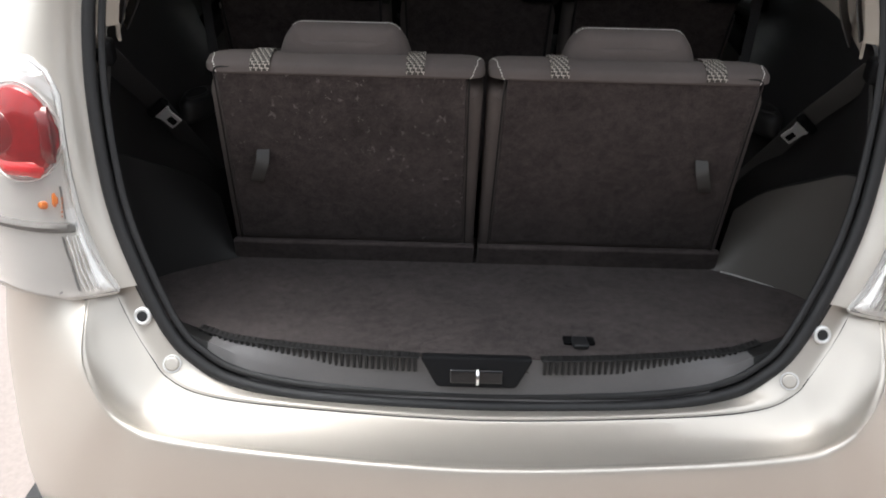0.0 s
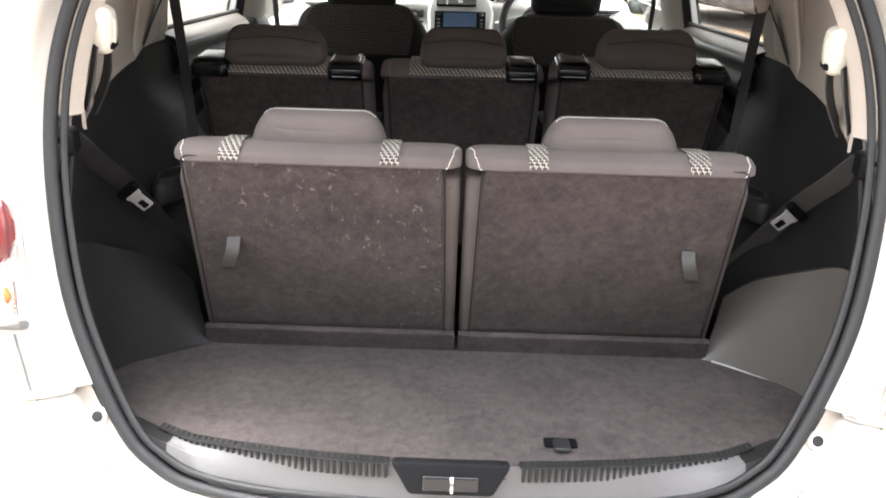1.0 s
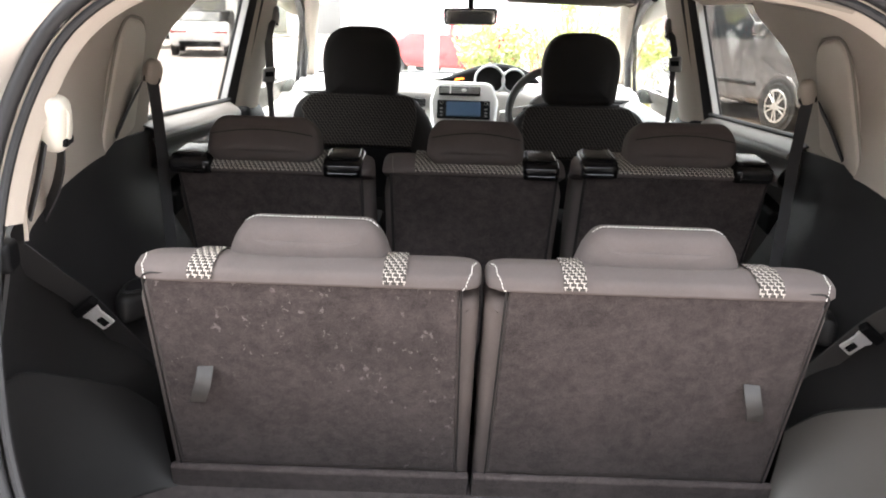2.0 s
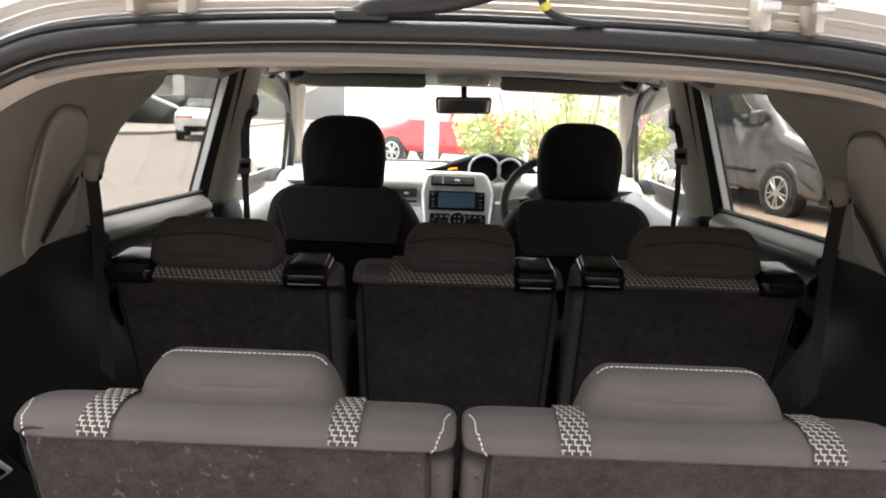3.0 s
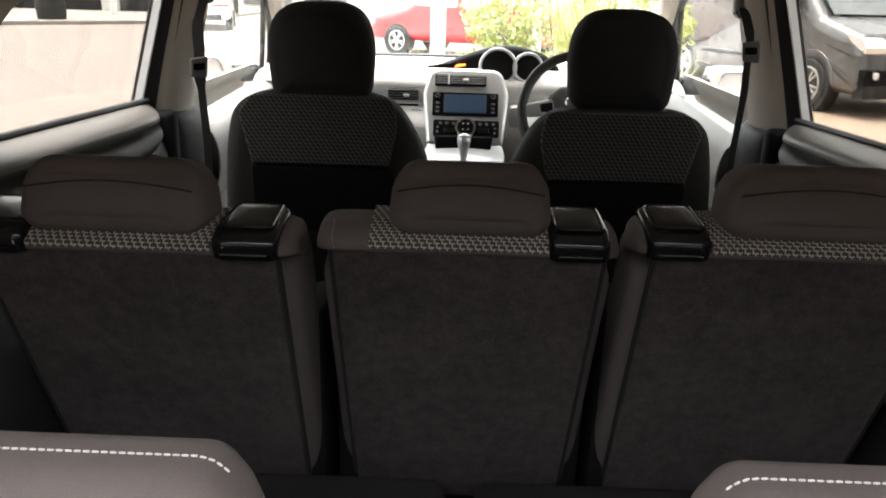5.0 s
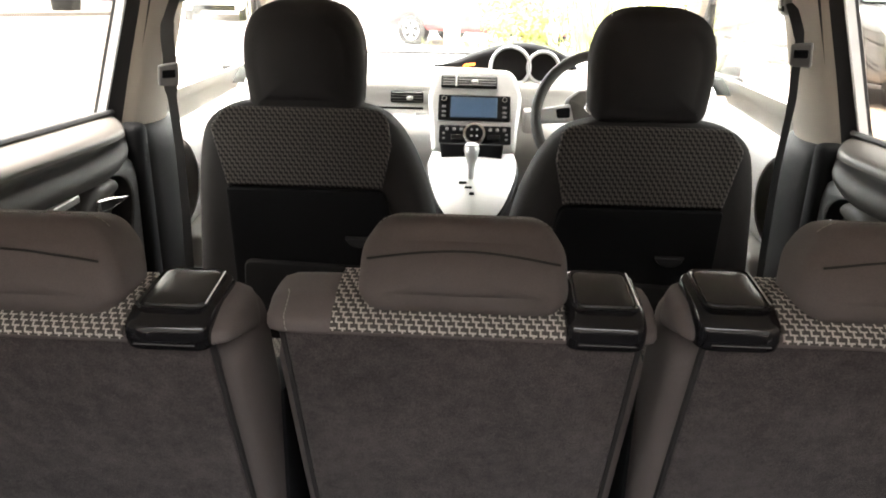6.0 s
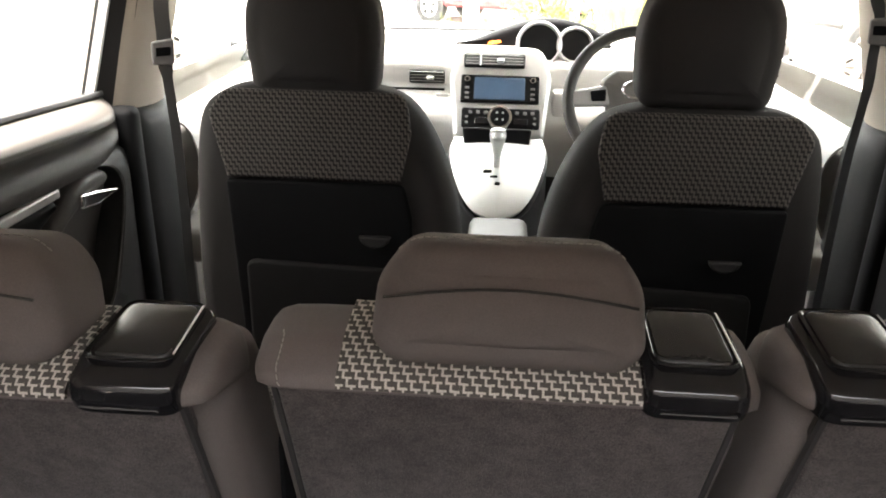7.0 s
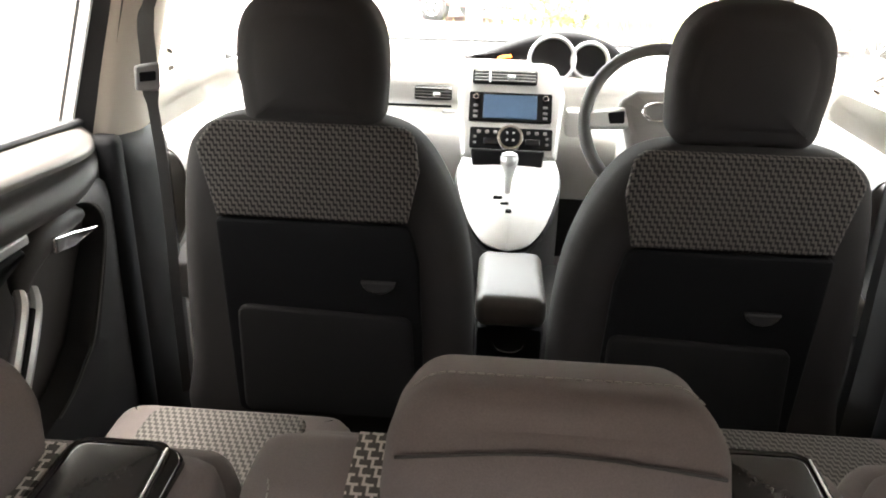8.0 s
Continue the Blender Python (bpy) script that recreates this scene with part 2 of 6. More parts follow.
def part(name, bm, mat, parent=None, label="", sharp=38.0, kind=""):
    """Links a bmesh in world metres as one mesh object under parent."""
    me = bpy.data.meshes.new(name)
    bm.normal_update()
    bm.to_mesh(me)
    bm.free()
    me.materials.append(M[mat] if isinstance(mat, str) else mat)
    me.polygons.foreach_set("use_smooth", [True] * len(me.polygons))
    me.set_sharp_from_angle(angle=radians(sharp))
    ob = new(name, me)
    if parent is not None:
        ob.parent = parent
        if parent.parent is None:
            ob.matrix_parent_inverse = Matrix.Translation(-parent.location)
    return tagged(ob, label, kind=kind)


def faces_ok(bm, rings, closed=True, cap0=True, cap1=True):
    n = len(rings[0])
    for a, b in zip(rings, rings[1:]):
        for i in range(n if closed else n - 1):
            j = (i + 1) % n
            q = [a[i], a[j], b[j], b[i]]
            q = [v for k, v in enumerate(q) if v not in q[:k]]
            if len(q) > 2:
                try:
                    bm.faces.new(q)
                except ValueError:
                    pass
    if closed and cap0:
        bm.faces.new(list(reversed(rings[0])))
    if closed and cap1:
        bm.faces.new(rings[-1])


def loft(rings, closed=True, cap0=True, cap1=True, bm=None):
    bm = bm or bmesh.new()
    vs = [[bm.verts.new(p) for p in r] for r in rings]
    faces_ok(bm, vs, closed, cap0, cap1)
    return bm


def rounded(pts, r, seg=5):
    """A polygon outline with its corners rounded; r: one radius or one a corner."""
    out, n = [], len(pts)
    rs = r if isinstance(r, (list, tuple)) else [r] * n
    for i in range(n):
        p, a, b = Vector(pts[i]), Vector(pts[i - 1]), Vector(pts[(i + 1) % n])
        da, db = (a - p), (b - p)
        la, lb = da.length, db.length
        da, db = da / la, db / lb
        ang = max(0.05, da.angle(db))
        cut = min(rs[i] / math.tan(ang / 2), la * 0.49, lb * 0.49)
        if cut < 1e-5:
            out.append(tuple(p))
            continue
        s, e = p + da * cut, p + db * cut
        for k in range(seg + 1):
            f = k / seg
            q = s * (1 - f) ** 2 + p * 2 * f * (1 - f) + e * f * f
            out.append(tuple(q))
    return out


def basis(o, u, v):
    """Matrix that maps (u, v, w) to the world; w is u x v."""
    u, v = Vector(u).normalized(), Vector(v).normalized()
    w = u.cross(v).normalized()
    m = Matrix((u, v, w)).transposed().to_4x4()
    m.translation = Vector(o)
    return m


def puff(outline, depth, r, m, bulge=0.0, back=0.0, seg=4, bm=None, taper=0.0):
    """A padded slab: the outline in (u, v), thick along w about 0, rims rounded by r, faces swollen by bulge (+w) and back (-w)."""
    bm = bm or bmesh.new()
    n = len(outline)
    P = [Vector(p) for p in outline]
    if bulge or back:
        step = sum((P[i] - P[i - 1]).length for i in range(n)) / 56
        P = [P[i].lerp(P[(i + 1) % n], k / q) for i in range(n) for q in [max(1, round((P[(i + 1) % n] - P[i]).length / step))] for k in range(q)]
        n = len(P)
    area = sum(P[i].x * P[(i + 1) % n].y - P[(i + 1) % n].x * P[i].y for i in range(n))
    if area < 0:
        P.reverse()
    c = sum(P, Vector((0, 0))) / n
    nor = []
    for i in range(n):
        d = (P[(i + 1) % n] - P[i - 1])
        d = d.normalized() if d.length > 1e-9 else Vector((1, 0))
        nor.append(Vector((-d.y, d.x)))
    r = min(r, depth / 2)
    rings = []

    hx, hy = max(abs(p.x - c.x) for p in P) * .86, max(abs(p.y - c.y) for p in P) * .86

    def ring(inset, w, scale=1.0, extra=0.0):
        out = []
        for p, nn in zip(P, nor):
            q = p + nn * inset
            d = q - c
            if scale < 1 and (bulge or back):
                k = 1 / max(1e-6, math.hypot(d.x / hx, d.y / hy))
                d = d.lerp(d * k, min(1, (1 - scale) * 1.1))
            q = c + d * scale
            out.append(m @ Vector((q.x, q.y, w + extra)))
        return out
    steps = (0.02, 0.15, 0.3, 0.45, 0.6, 0.72, 0.82, 0.9, 0.96) if bulge or back else (0.02, 0.5, 0.9)
    for sc in steps:
        rings.append(ring(r, -depth / 2, sc, -back * (1 - sc ** 2.5)))
    for k in range(seg + 1):
        a = math.pi / 2 * k / seg
        rings.append(ring(r * (1 - math.sin(a)), -depth / 2 + r * (1 - math.cos(a))))
    for k in range(seg + 1):
        a = math.pi / 2 * k / seg
        rings.append(ring(r * (1 - math.cos(a)) + taper, depth / 2 - r * (1 - math.sin(a))))
    for sc in reversed(steps):
        rings.append(ring(r + taper, depth / 2, sc, bulge * (1 - sc ** 2.5)))
    loft(rings, bm=bm)
    bmesh.ops.remove_doubles(bm, verts=bm.verts, dist=1e-6)
    return bm


def box(x0, x1, y0, y1, z0, z1, r=0.004, seg=2, bm=None):
    bm = bm or bmesh.new()
    res = bmesh.ops.create_cube(bm, size=1.0, matrix=Matrix.Translation(((x0 + x1) / 2, (y0 + y1) / 2, (z0 + z1) / 2)) @ Matrix.Diagonal((x1 - x0, y1 - y0, z1 - z0, 1)))
    if r > 0:
        vs = set(res["verts"])
        es = [e for e in bm.edges if e.verts[0] in vs]
        bmesh.ops.bevel(bm, geom=es, offset=min(r, (x1 - x0) * .45, (y1 - y0) * .45, (z1 - z0) * .45), segments=seg, affect="EDGES", profile=0.5)
    return bm


def disc(m, radius, depth, r=0.003, n=28, bm=None, bulge=0.0):
    return puff([(radius * math.cos(2 * math.pi * k / n), radius * math.sin(2 * math.pi * k / n)) for k in range(n)], depth, r, m, bulge=bulge, seg=2, bm=bm)


def torus(m, R, r, n=48, k=10, a0=0.0, a1=2 * math.pi, bm=None):
    bm = bm or bmesh.new()
    full = abs(a1 - a0 - 2 * math.pi) < 1e-6
    rings = []
    for i in range(n if full else n + 1):
        a = a0 + (a1 - a0) * i / n
        rings.append([bm.verts.new(m @ Vector(((R + r * math.cos(b)) * math.cos(a), (R + r * math.cos(b)) * math.sin(a), r * math.sin(b)))) for b in (2 * math.pi * j / k for j in range(k))])
    if full:
        rings.append(rings[0])
    faces_ok(bm, rings, True, not full, not full)
    return bm


def crom(pts, per=6, closed=False):
    """Catmull-Rom curve through points."""
    P = [Vector(p) for p in pts]
    n, out = len(P), []
    for i in range(n if closed else n - 1):
        if closed:
            a, b, c, d = P[i - 1], P[i], P[(i + 1) % n], P[(i + 2) % n]
        else:
            a, b, c, d = P[max(i - 1, 0)], P[i], P[i + 1], P[min(i + 2, n - 1)]
        for k in range(per):
            t = k / per
            out.append(0.5 * ((2 * b) + (c - a) * t + (2 * a - 5 * b + 4 * c - d) * t * t + (3 * b - a - 3 * c + d) * t ** 3))
    if not closed:
        out.append(P[-1])
    return out


def patch(grid, nu=5, nv=5):
    """A smooth surface through a grid of points; returns rows of points."""
    rows = [crom(r, nu) for r in grid]
    cols = [crom([r[i] for r in rows], nv) for i in range(len(rows[0]))]
    return [[c[j] for c in cols] for j in range(len(cols[0]))]


def sheet(rows, thick=0.0, bm=None, flip=False):
    """A surface from rows of points; thick: metres of solid behind its normal."""
    bm = bm or bmesh.new()
    vs = [[bm.verts.new(p) for p in r] for r in rows]
    fs = []
    for a, b in zip(vs, vs[1:]):
        for i in range(len(a) - 1):
            q = (a[i], a[i + 1], b[i + 1], b[i])
            fs.append(bm.faces.new(tuple(reversed(q)) if flip else q))
    if thick:
        bm.normal_update()
        bmesh.ops.solidify(bm, geom=fs, thickness=thick)
    return bm


def ribbon(pts, width_dir, width, thick, bm=None):
    """A flat strap along points; width_dir: one direction or one a point."""
    bm = bm or bmesh.new()
    P = [Vector(p) for p in pts]
    rings = []
    for i, p in enumerate(P):
        tan = (P[min(i + 1, len(P) - 1)] - P[max(i - 1, 0)]).normalized()
        wd = Vector(width_dir[i] if isinstance(width_dir, list) else width_dir)
        wd = (wd - tan * wd.dot(tan)).normalized()
        nn = tan.cross(wd)
        hw = (width[i] if isinstance(width, list) else width) / 2
        rings.append([p + wd * hw + nn * thick / 2, p - wd * hw + nn * thick / 2, p - wd * hw - nn * thick / 2, p + wd * hw - nn * thick / 2])
    return loft(rings, bm=bm)


def tube(pts, r, k=8, closed=False, bm=None, squash=None):
    """A round bar along points."""
    bm = bm or bmesh.new()
    P = [Vector(p) for p in pts]
    n = len(P)
    rings, last = [], None
    for i in range(n):
        tan = ((P[(i + 1) % n] - P[i - 1]) if closed else (P[min(i + 1, n - 1)] - P[max(i - 1, 0)])).normalized()
        ref = last if last is not None else (Vector((0, 0, 1)) if abs(tan.z) < 0.9 else Vector((1, 0, 0)))
        u = (ref - tan * ref.dot(tan)).normalized()
        last = u
        v = tan.cross(u)
        rr = r[i] if isinstance(r, list) else r
        rings.append([bm.verts.new(P[i] + u * rr * math.cos(a) + v * rr * math.sin(a)) for a in (2 * math.pi * j / k for j in range(k))])
    if closed:
        rings.append(rings[0])
    faces_ok(bm, rings, True, not closed, not closed)
    return bm


def stitches(pts, step=0.006, length=0.0042, r=0.0007, bm=None):
    """A row of short threads along points."""
    bm = bm or bmesh.new()
    P = [Vector(p) for p in pts]
    run = 0.0
    for a, b in zip(P, P[1:]):
        L = (b - a).length
        if L < 1e-6:
            continue
        d = (b - a) / L
        pos = -run % step
        while pos < L:
            s = a + d * pos
            tube([s, s + d * length * 0.5, s + d * length], [r * 0.7, r, r * 0.7], 5, bm=bm)
            pos += step
        run += L
    return bm


def mirror_x(pts, s):
    return [(s * p[0], *p[1:]) for p in pts]

# ---- the car: shell ----
car = thing("car", "champagne silver people carrier with its tailgate open, parked on asphalt", "car", (0, 2.6, 0))

AP_Y = lambda z: 1.33 + 0.341 * (z - 0.68)
AP_HALF = [(0.0, 0.610), (0.15, 0.613), (0.30, 0.621), (0.41, 0.642), (0.47, 0.674), (0.515, 0.720), (0.565, 0.820), (0.60, 0.920), (0.62, 1.04), (0.626, 1.15),
           (0.617, 1.25), (0.59, 1.345), (0.545, 1.425), (0.47, 1.48), (0.38, 1.503), (0.2, 1.516), (0.0, 1.520)]
ap_half = crom([(x, z, 0) for x, z in AP_HALF], 4)
AP = [Vector((p.x, AP_Y(p.y), p.y)) for p in ap_half] + [Vector((-p.x, AP_Y(p.y), p.y)) for p in reversed(ap_half[1:-1])]


def ap_x(z):
    """Half width of the tailgate opening at a height."""
    for (xa, za), (xb, zb) in zip(AP_HALF[3:], AP_HALF[4:]):
        if za <= z <= zb:
            return xa + (xb - xa) * (z - za) / (zb - za)
    return AP_HALF[3][0]


def ring_off(out, dy, dz=0.0):
    """The opening's outline pushed outward in its plane and along y."""
    n, res = len(AP), []
    cx, cz = 0.0, 1.05
    for i, p in enumerate(AP):
        a, b = AP[i - 1], AP[(i + 1) % n]
        d = Vector((b.x - a.x, b.z - a.z)).normalized()
        nn = Vector((d.y, -d.x))
        res.append(Vector((p.x + nn.x * out, p.y + dy, p.z + nn.y * out + dz)))
    return res


seal = part("weather_seal", tube(ring_off(0.0, -0.004), 0.0105, 10, True), "rubber", car, "thick black rubber seal round the opening")
part("seal_lip", tube(ring_off(-0.017, 0.004), 0.006, 8, True), "rubber", seal)
part("seal_lip", tube(ring_off(0.014, 0.0), 0.0045, 8, True), "rubber", seal)

# bumper and sill, half then mirrored
# across each section: seal, sill panel, joint, step, ledge, ledge rim, crest, then over the skin down to its lower edge
BUMPER = [
    [(0, 1.302, .608), (0, 1.288, .611), (0, 1.272, .613), (0, 1.266, .606), (0, 1.225, .599), (0, 1.180, .601), (0, 1.160, .611), (0, 1.150, .602), (0, 1.138, .55), (0, 1.130, .42), (0, 1.15, .22)],
    [(.30, 1.306, .617), (.305, 1.293, .622), (.312, 1.279, .625), (.316, 1.272, .617), (.314, 1.235, .606), (.308, 1.192, .606), (.300, 1.172, .618), (.302, 1.162, .608), (.31, 1.152, .55), (.32, 1.146, .42), (.31, 1.165, .22)],
    [(.428, 1.318, .645), (.438, 1.303, .643), (.450, 1.288, .640), (.455, 1.279, .630), (.462, 1.245, .612), (.470, 1.208, .612), (.477, 1.187, .627), (.482, 1.177, .615), (.50, 1.168, .55), (.52, 1.164, .42), (.51, 1.185, .22)],
    [(.485, 1.332, .690), (.496, 1.318, .675), (.510, 1.304, .661), (.515, 1.294, .650), (.525, 1.258, .622), (.531, 1.224, .620), (.534, 1.201, .635), (.542, 1.192, .622), (.58, 1.190, .55), (.61, 1.190, .42), (.60, 1.21, .22)],
    [(.515, 1.345, .732), (.524, 1.332, .711), (.535, 1.318, .687), (.541, 1.307, .676), (.558, 1.268, .645), (.568, 1.237, .643), (.572, 1.214, .657), (.582, 1.206, .645), (.65, 1.215, .56), (.69, 1.222, .42), (.68, 1.245, .22)],
    [(.534, 1.358, .766), (.546, 1.348, .742), (.559, 1.335, .716), (.566, 1.323, .708), (.585, 1.284, .686), (.596, 1.254, .682), (.599, 1.232, .684), (.611, 1.227, .668), (.71, 1.255, .57), (.76, 1.272, .42), (.75, 1.295, .22)],
    [(.549, 1.368, .790), (.563, 1.360, .770), (.580, 1.352, .749), (.588, 1.339, .743), (.606, 1.304, .728), (.617, 1.277, .722), (.622, 1.262, .718), (.636, 1.256, .704), (.76, 1.308, .610), (.815, 1.335, .44), (.80, 1.36, .22)],
    [(.558, 1.373, .805), (.573, 1.367, .790), (.592, 1.362, .772), (.600, 1.351, .768), (.615, 1.325, .762), (.625, 1.306, .760), (.629, 1.299, .757), (.645, 1.293, .750), (.785, 1.345, .700), (.855, 1.43, .52), (.845, 1.45, .22)],
    [(.564, 1.377, .816), (.580, 1.374, .806), (.604, 1.372, .786), (.611, 1.364, .785), (.621, 1.350, .786), (.628, 1.339, .785), (.632, 1.333, .784), (.650, 1.329, .784), (.770, 1.352, .790), (.872, 1.58, .74), (.868, 1.60, .22)],
]
bump_all = patch([[(-x, y, z) for x, y, z in r] for r in reversed(BUMPER[1:])] + BUMPER, 4, 5)
bump_rows = bump_all[len(bump_all) // 2:]
bumper = part("rear_bumper", sheet(bump_all, 0.0025), "paint", car, "champagne silver rear bumper with a recessed ledge", sharp=55)
# joint between the sill panel and the bumper skin
part("joint_line", tube([Vector(r[10]) + Vector((0, -.0006, -.0022)) for r in bump_all], .0013, 6), "recess", bumper, "fine dark joint above the ledge")

# quarter panels: from the opening round the corner to the doors
QZ = [0.79, 0.88, 0.98, 1.08, 1.18, 1.28, 1.37, 1.45, 1.51]


def quarter_ctrl(z):
    a, y = ap_x(min(z, 1.47)), AP_Y(z)
    lean = max(0.0, z - 1.1) * 0.42
    return [(a, y + 0.002, z), (a + 0.020, y - 0.004, z), (max(a + 0.048, 0.650 - lean * 0.3), y - 0.040, z), (0.735 - lean * 0.55, y - 0.030, z),
            (0.812 - lean * 0.7, y + 0.020, z), (0.868 - lean * 0.85, y + 0.15, z), (0.885 - lean, 2.15, z)]


QROWS = patch([quarter_ctrl(z) for z in QZ], 6, 4)
for s in (-1, 1):
    part("quarter_panel", sheet([[(s * p.x, p.y, p.z) for p in r] for r in QROWS], 0.006, flip=s > 0), "paint", car, "silver body panel round the tail lamp")
    # lower side of the body
    side = patch([[(.872, 1.60, z), (.885, 2.4, z), (.885, 3.4, z), (.87, 4.4, z)] for z in (.25, .55, .80)], 4, 2)
    part("side_panel", sheet([[(s * p.x, p.y, p.z) for p in r] for r in side], 0.006), "paint", car)


for s in (-1, 1):
    wing = patch([[(s * .885, 4.05, z), (s * .880, 4.5, z - .02 * (z > .7)), (s * .86, 4.95, z - .07 * (z > .7)), (s * .78, 5.30, z - .14 * (z > .7))] for z in (.25, .55, .80, 1.02)], 4, 3)
    part("front_wing", sheet(wing, .006, flip=s < 0), "paint", car, "silver front wing")


def on_quarter(s, u, v, off):
    """A point on the quarter panel: u along its columns 0..1, v up its rows 0..1."""
    R, C = len(QROWS) - 1, len(QROWS[0]) - 1
    a, b = min(max(v, 0), 0.999) * R, min(max(u, 0), 0.999) * C
    i, j = int(a), int(b)
    fa, fb = a - i, b - j
    q = lambda i, j: QROWS[min(i, R)][min(j, C)]
    p = (q(i, j) * (1 - fb) + q(i, j + 1) * fb) * (1 - fa) + (q(i + 1, j) * (1 - fb) + q(i + 1, j + 1) * fb) * fa
    du = q(i, min(j + 1, C)) - q(i, max(j - 1, 0))
    dv = q(min(i + 1, R), j) - q(max(i - 1, 0), j)
    nn = du.cross(dv).normalized()
    if nn.y > 0:
        nn = -nn
    p = p + nn * off
    return Vector((s * p.x, p.y, p.z))


def lamp_sheet(s, outline, off, thick, n=20, m=5):
    """A lens on the quarter panel: outline rows of (v, u from, u to)."""
    rows = []
    fine = crom(outline, m)
    for r, (v, ua, ub) in enumerate(fine):
        edge = r in (0, len(fine) - 1)
        rows.append([on_quarter(s, ua + (ub - ua) * k / n, v, off - (0.010 if edge or k in (0, n) else 0.0025 if r in (1, len(fine) - 2) or k in (1, n - 1) else 0)) for k in range(n + 1)])
    return sheet(rows, thick, flip=s > 0)


def lens_disc(s, cx, cz, ru, rv, off, dome, n=32, rings=6):
    bm = bmesh.new()
    c = bm.verts.new(on_quarter(s, cx, cz, off + dome))
    rs = []
    for q in range(1, rings + 1):
        f = q / rings
        rs.append([bm.verts.new(on_quarter(s, cx + ru * f * math.cos(a), cz + rv * f * math.sin(a), off + dome * (1 - f ** 3) - (.012 if q == rings else 0))) for a in (2 * math.pi * k / n for k in range(n))])
    for k in range(n):
        bm.faces.new((c, rs[0][k], rs[0][(k + 1) % n]))
    faces_ok(bm, rs, True, False, False)
    return bm


for s in (-1, 1):
    lamp = part("tail_lamp", lamp_sheet(s, [(0.0, .225, .32), (.025, .232, .50), (.05, .245, .80), (.1, .272, .82), (.17, .306, .82), (.24, .318, .82), (.31, .318, .82), (.38, .312, .82), (.425, .352, .80), (.445, .42, .74)], 0.006, 0.008), "lamp_house", car, "clear tail lamp with a large red round light")
    red = part("red_light", lens_disc(s, .468, .315, .146, .088, .018, .012, 40, 8), "red_lens", lamp, "large round red brake light")
    part("red_inner", lens_disc(s, .520, .312, .085, .050, .0285, .004, 28, 5), "red_dark", red, "dark red inner reflector")
    part("red_facet", lamp_sheet(s, [(.262, .352, .380), (.315, .336, .382), (.360, .352, .384)], .0275, .002, 6, 3), "red_dark", red, "dark red edge of the light")
    part("red_facet", lamp_sheet(s, [(.236, .40, .50), (.250, .385, .53), (.264, .395, .53)], .0275, .002, 8, 3), "red_glow", red, "bright red lower facet")
    part("red_ring", tube([on_quarter(s, .468 + .148 * math.cos(a), .315 + .089 * math.sin(a), .012) for a in (2 * math.pi * k / 40 for k in range(40))], .0032, 6, True), "clear_lens", red, "bright ring round the light")
    bowl = part("reflector_bowl", lamp_sheet(s, [(.158, .318, .60), (.172, .322, .62), (.186, .326, .62), (.200, .330, .62), (.214, .345, .62)], .0090, .003, 18, 3), "lamp_house", lamp, "bright faceted reflector")
    # every other facet is grey, for the shaded streaks in the reflector
    for k in range(7):
        part("facet", tube([on_quarter(s, .345 + .032 * k + .10 * (v - .18), v, .0115) for v in (.160, .175, .190, .205, .220)], .0018, 5), "lamp_house" if k % 2 else "grey", bowl)
    part("indicator_bulb", lens_disc(s, .400, .186, .014, .009, .018, .006, 20, 4), "amber", bowl, "small amber bulb")
    part("indicator_bulb", lens_disc(s, .366, .196, .007, .016, .017, .004, 20, 4), "amber", bowl)
    # small amber discs drawn as the bulb's reflections in the bowl
    for k in range(5):
        part("amber_reflection", lens_disc(s, .352 - .002 * k, .182 + .008 * (k - 2), .004, .003, .0165, .002, 8, 2), "amber", bowl)
    low = part("lower_lens", lamp_sheet(s, [(.012, .262, .40), (.03, .272, .76), (.06, .288, .80), (.10, .310, .80), (.132, .326, .80)], .0100, .003, 16, 3), "clear_lens", lamp, "clear fluted lower lens")
    for k in range(5):
        part("lens_rib", tube([on_quarter(s, .266 + .012 * k + .38 * (v - .02), v, 0.0150) for v in (.018, .045, .07, .10, .128)], 0.0018, 5), "grey" if k == 4 else "clear_lens", low)
    # grey tubes imitate the soft shaded bands of the flutes
    for v in (.036, .052, .068, .084, .100, .116):
        part("lens_flute", tube([on_quarter(s, u, v + .02 * (u - .4), 0.0105) for u in (.345, .42, .50, .60, .70, .78)], 0.0012, 5), "grey", low)
    part("lens_band", lamp_sheet(s, [(.136, .312, .815), (.144, .312, .815), (.152, .312, .815)], 0.0165, 0.004, 20, 2), "grey", lamp, "grey joint band across the lens")
    part("lens_rim", tube([on_quarter(s, u, v, .010) for v, u in ((.0, .222), (.025, .228), (.05, .242), (.1, .268), (.17, .302), (.24, .314), (.31, .314), (.38, .308), (.425, .348), (.447, .42))], .0045, 6), "clear_lens", lamp, "clear rim along the lamp")
    part("lens_foot", tube([on_quarter(s, u, v, .010) for v, u in ((.0, .222), (.004, .30), (.022, .40), (.045, .52), (.052, .62), (.055, .78))], .0040, 6), "grey", lamp, "grey lower rim of the lamp")
    cover = part("lamp_glass", lamp_sheet(s, [(0.004, .228, .33), (.025, .236, .50), (.05, .249, .80), (.1, .276, .82), (.17, .310, .82), (.24, .322, .82), (.31, .322, .82), (.38, .316, .82), (.42, .352, .80)], .0340, .002), "lamp_cover", lamp, "clear outer lamp glass")
    cover.visible_shadow = False
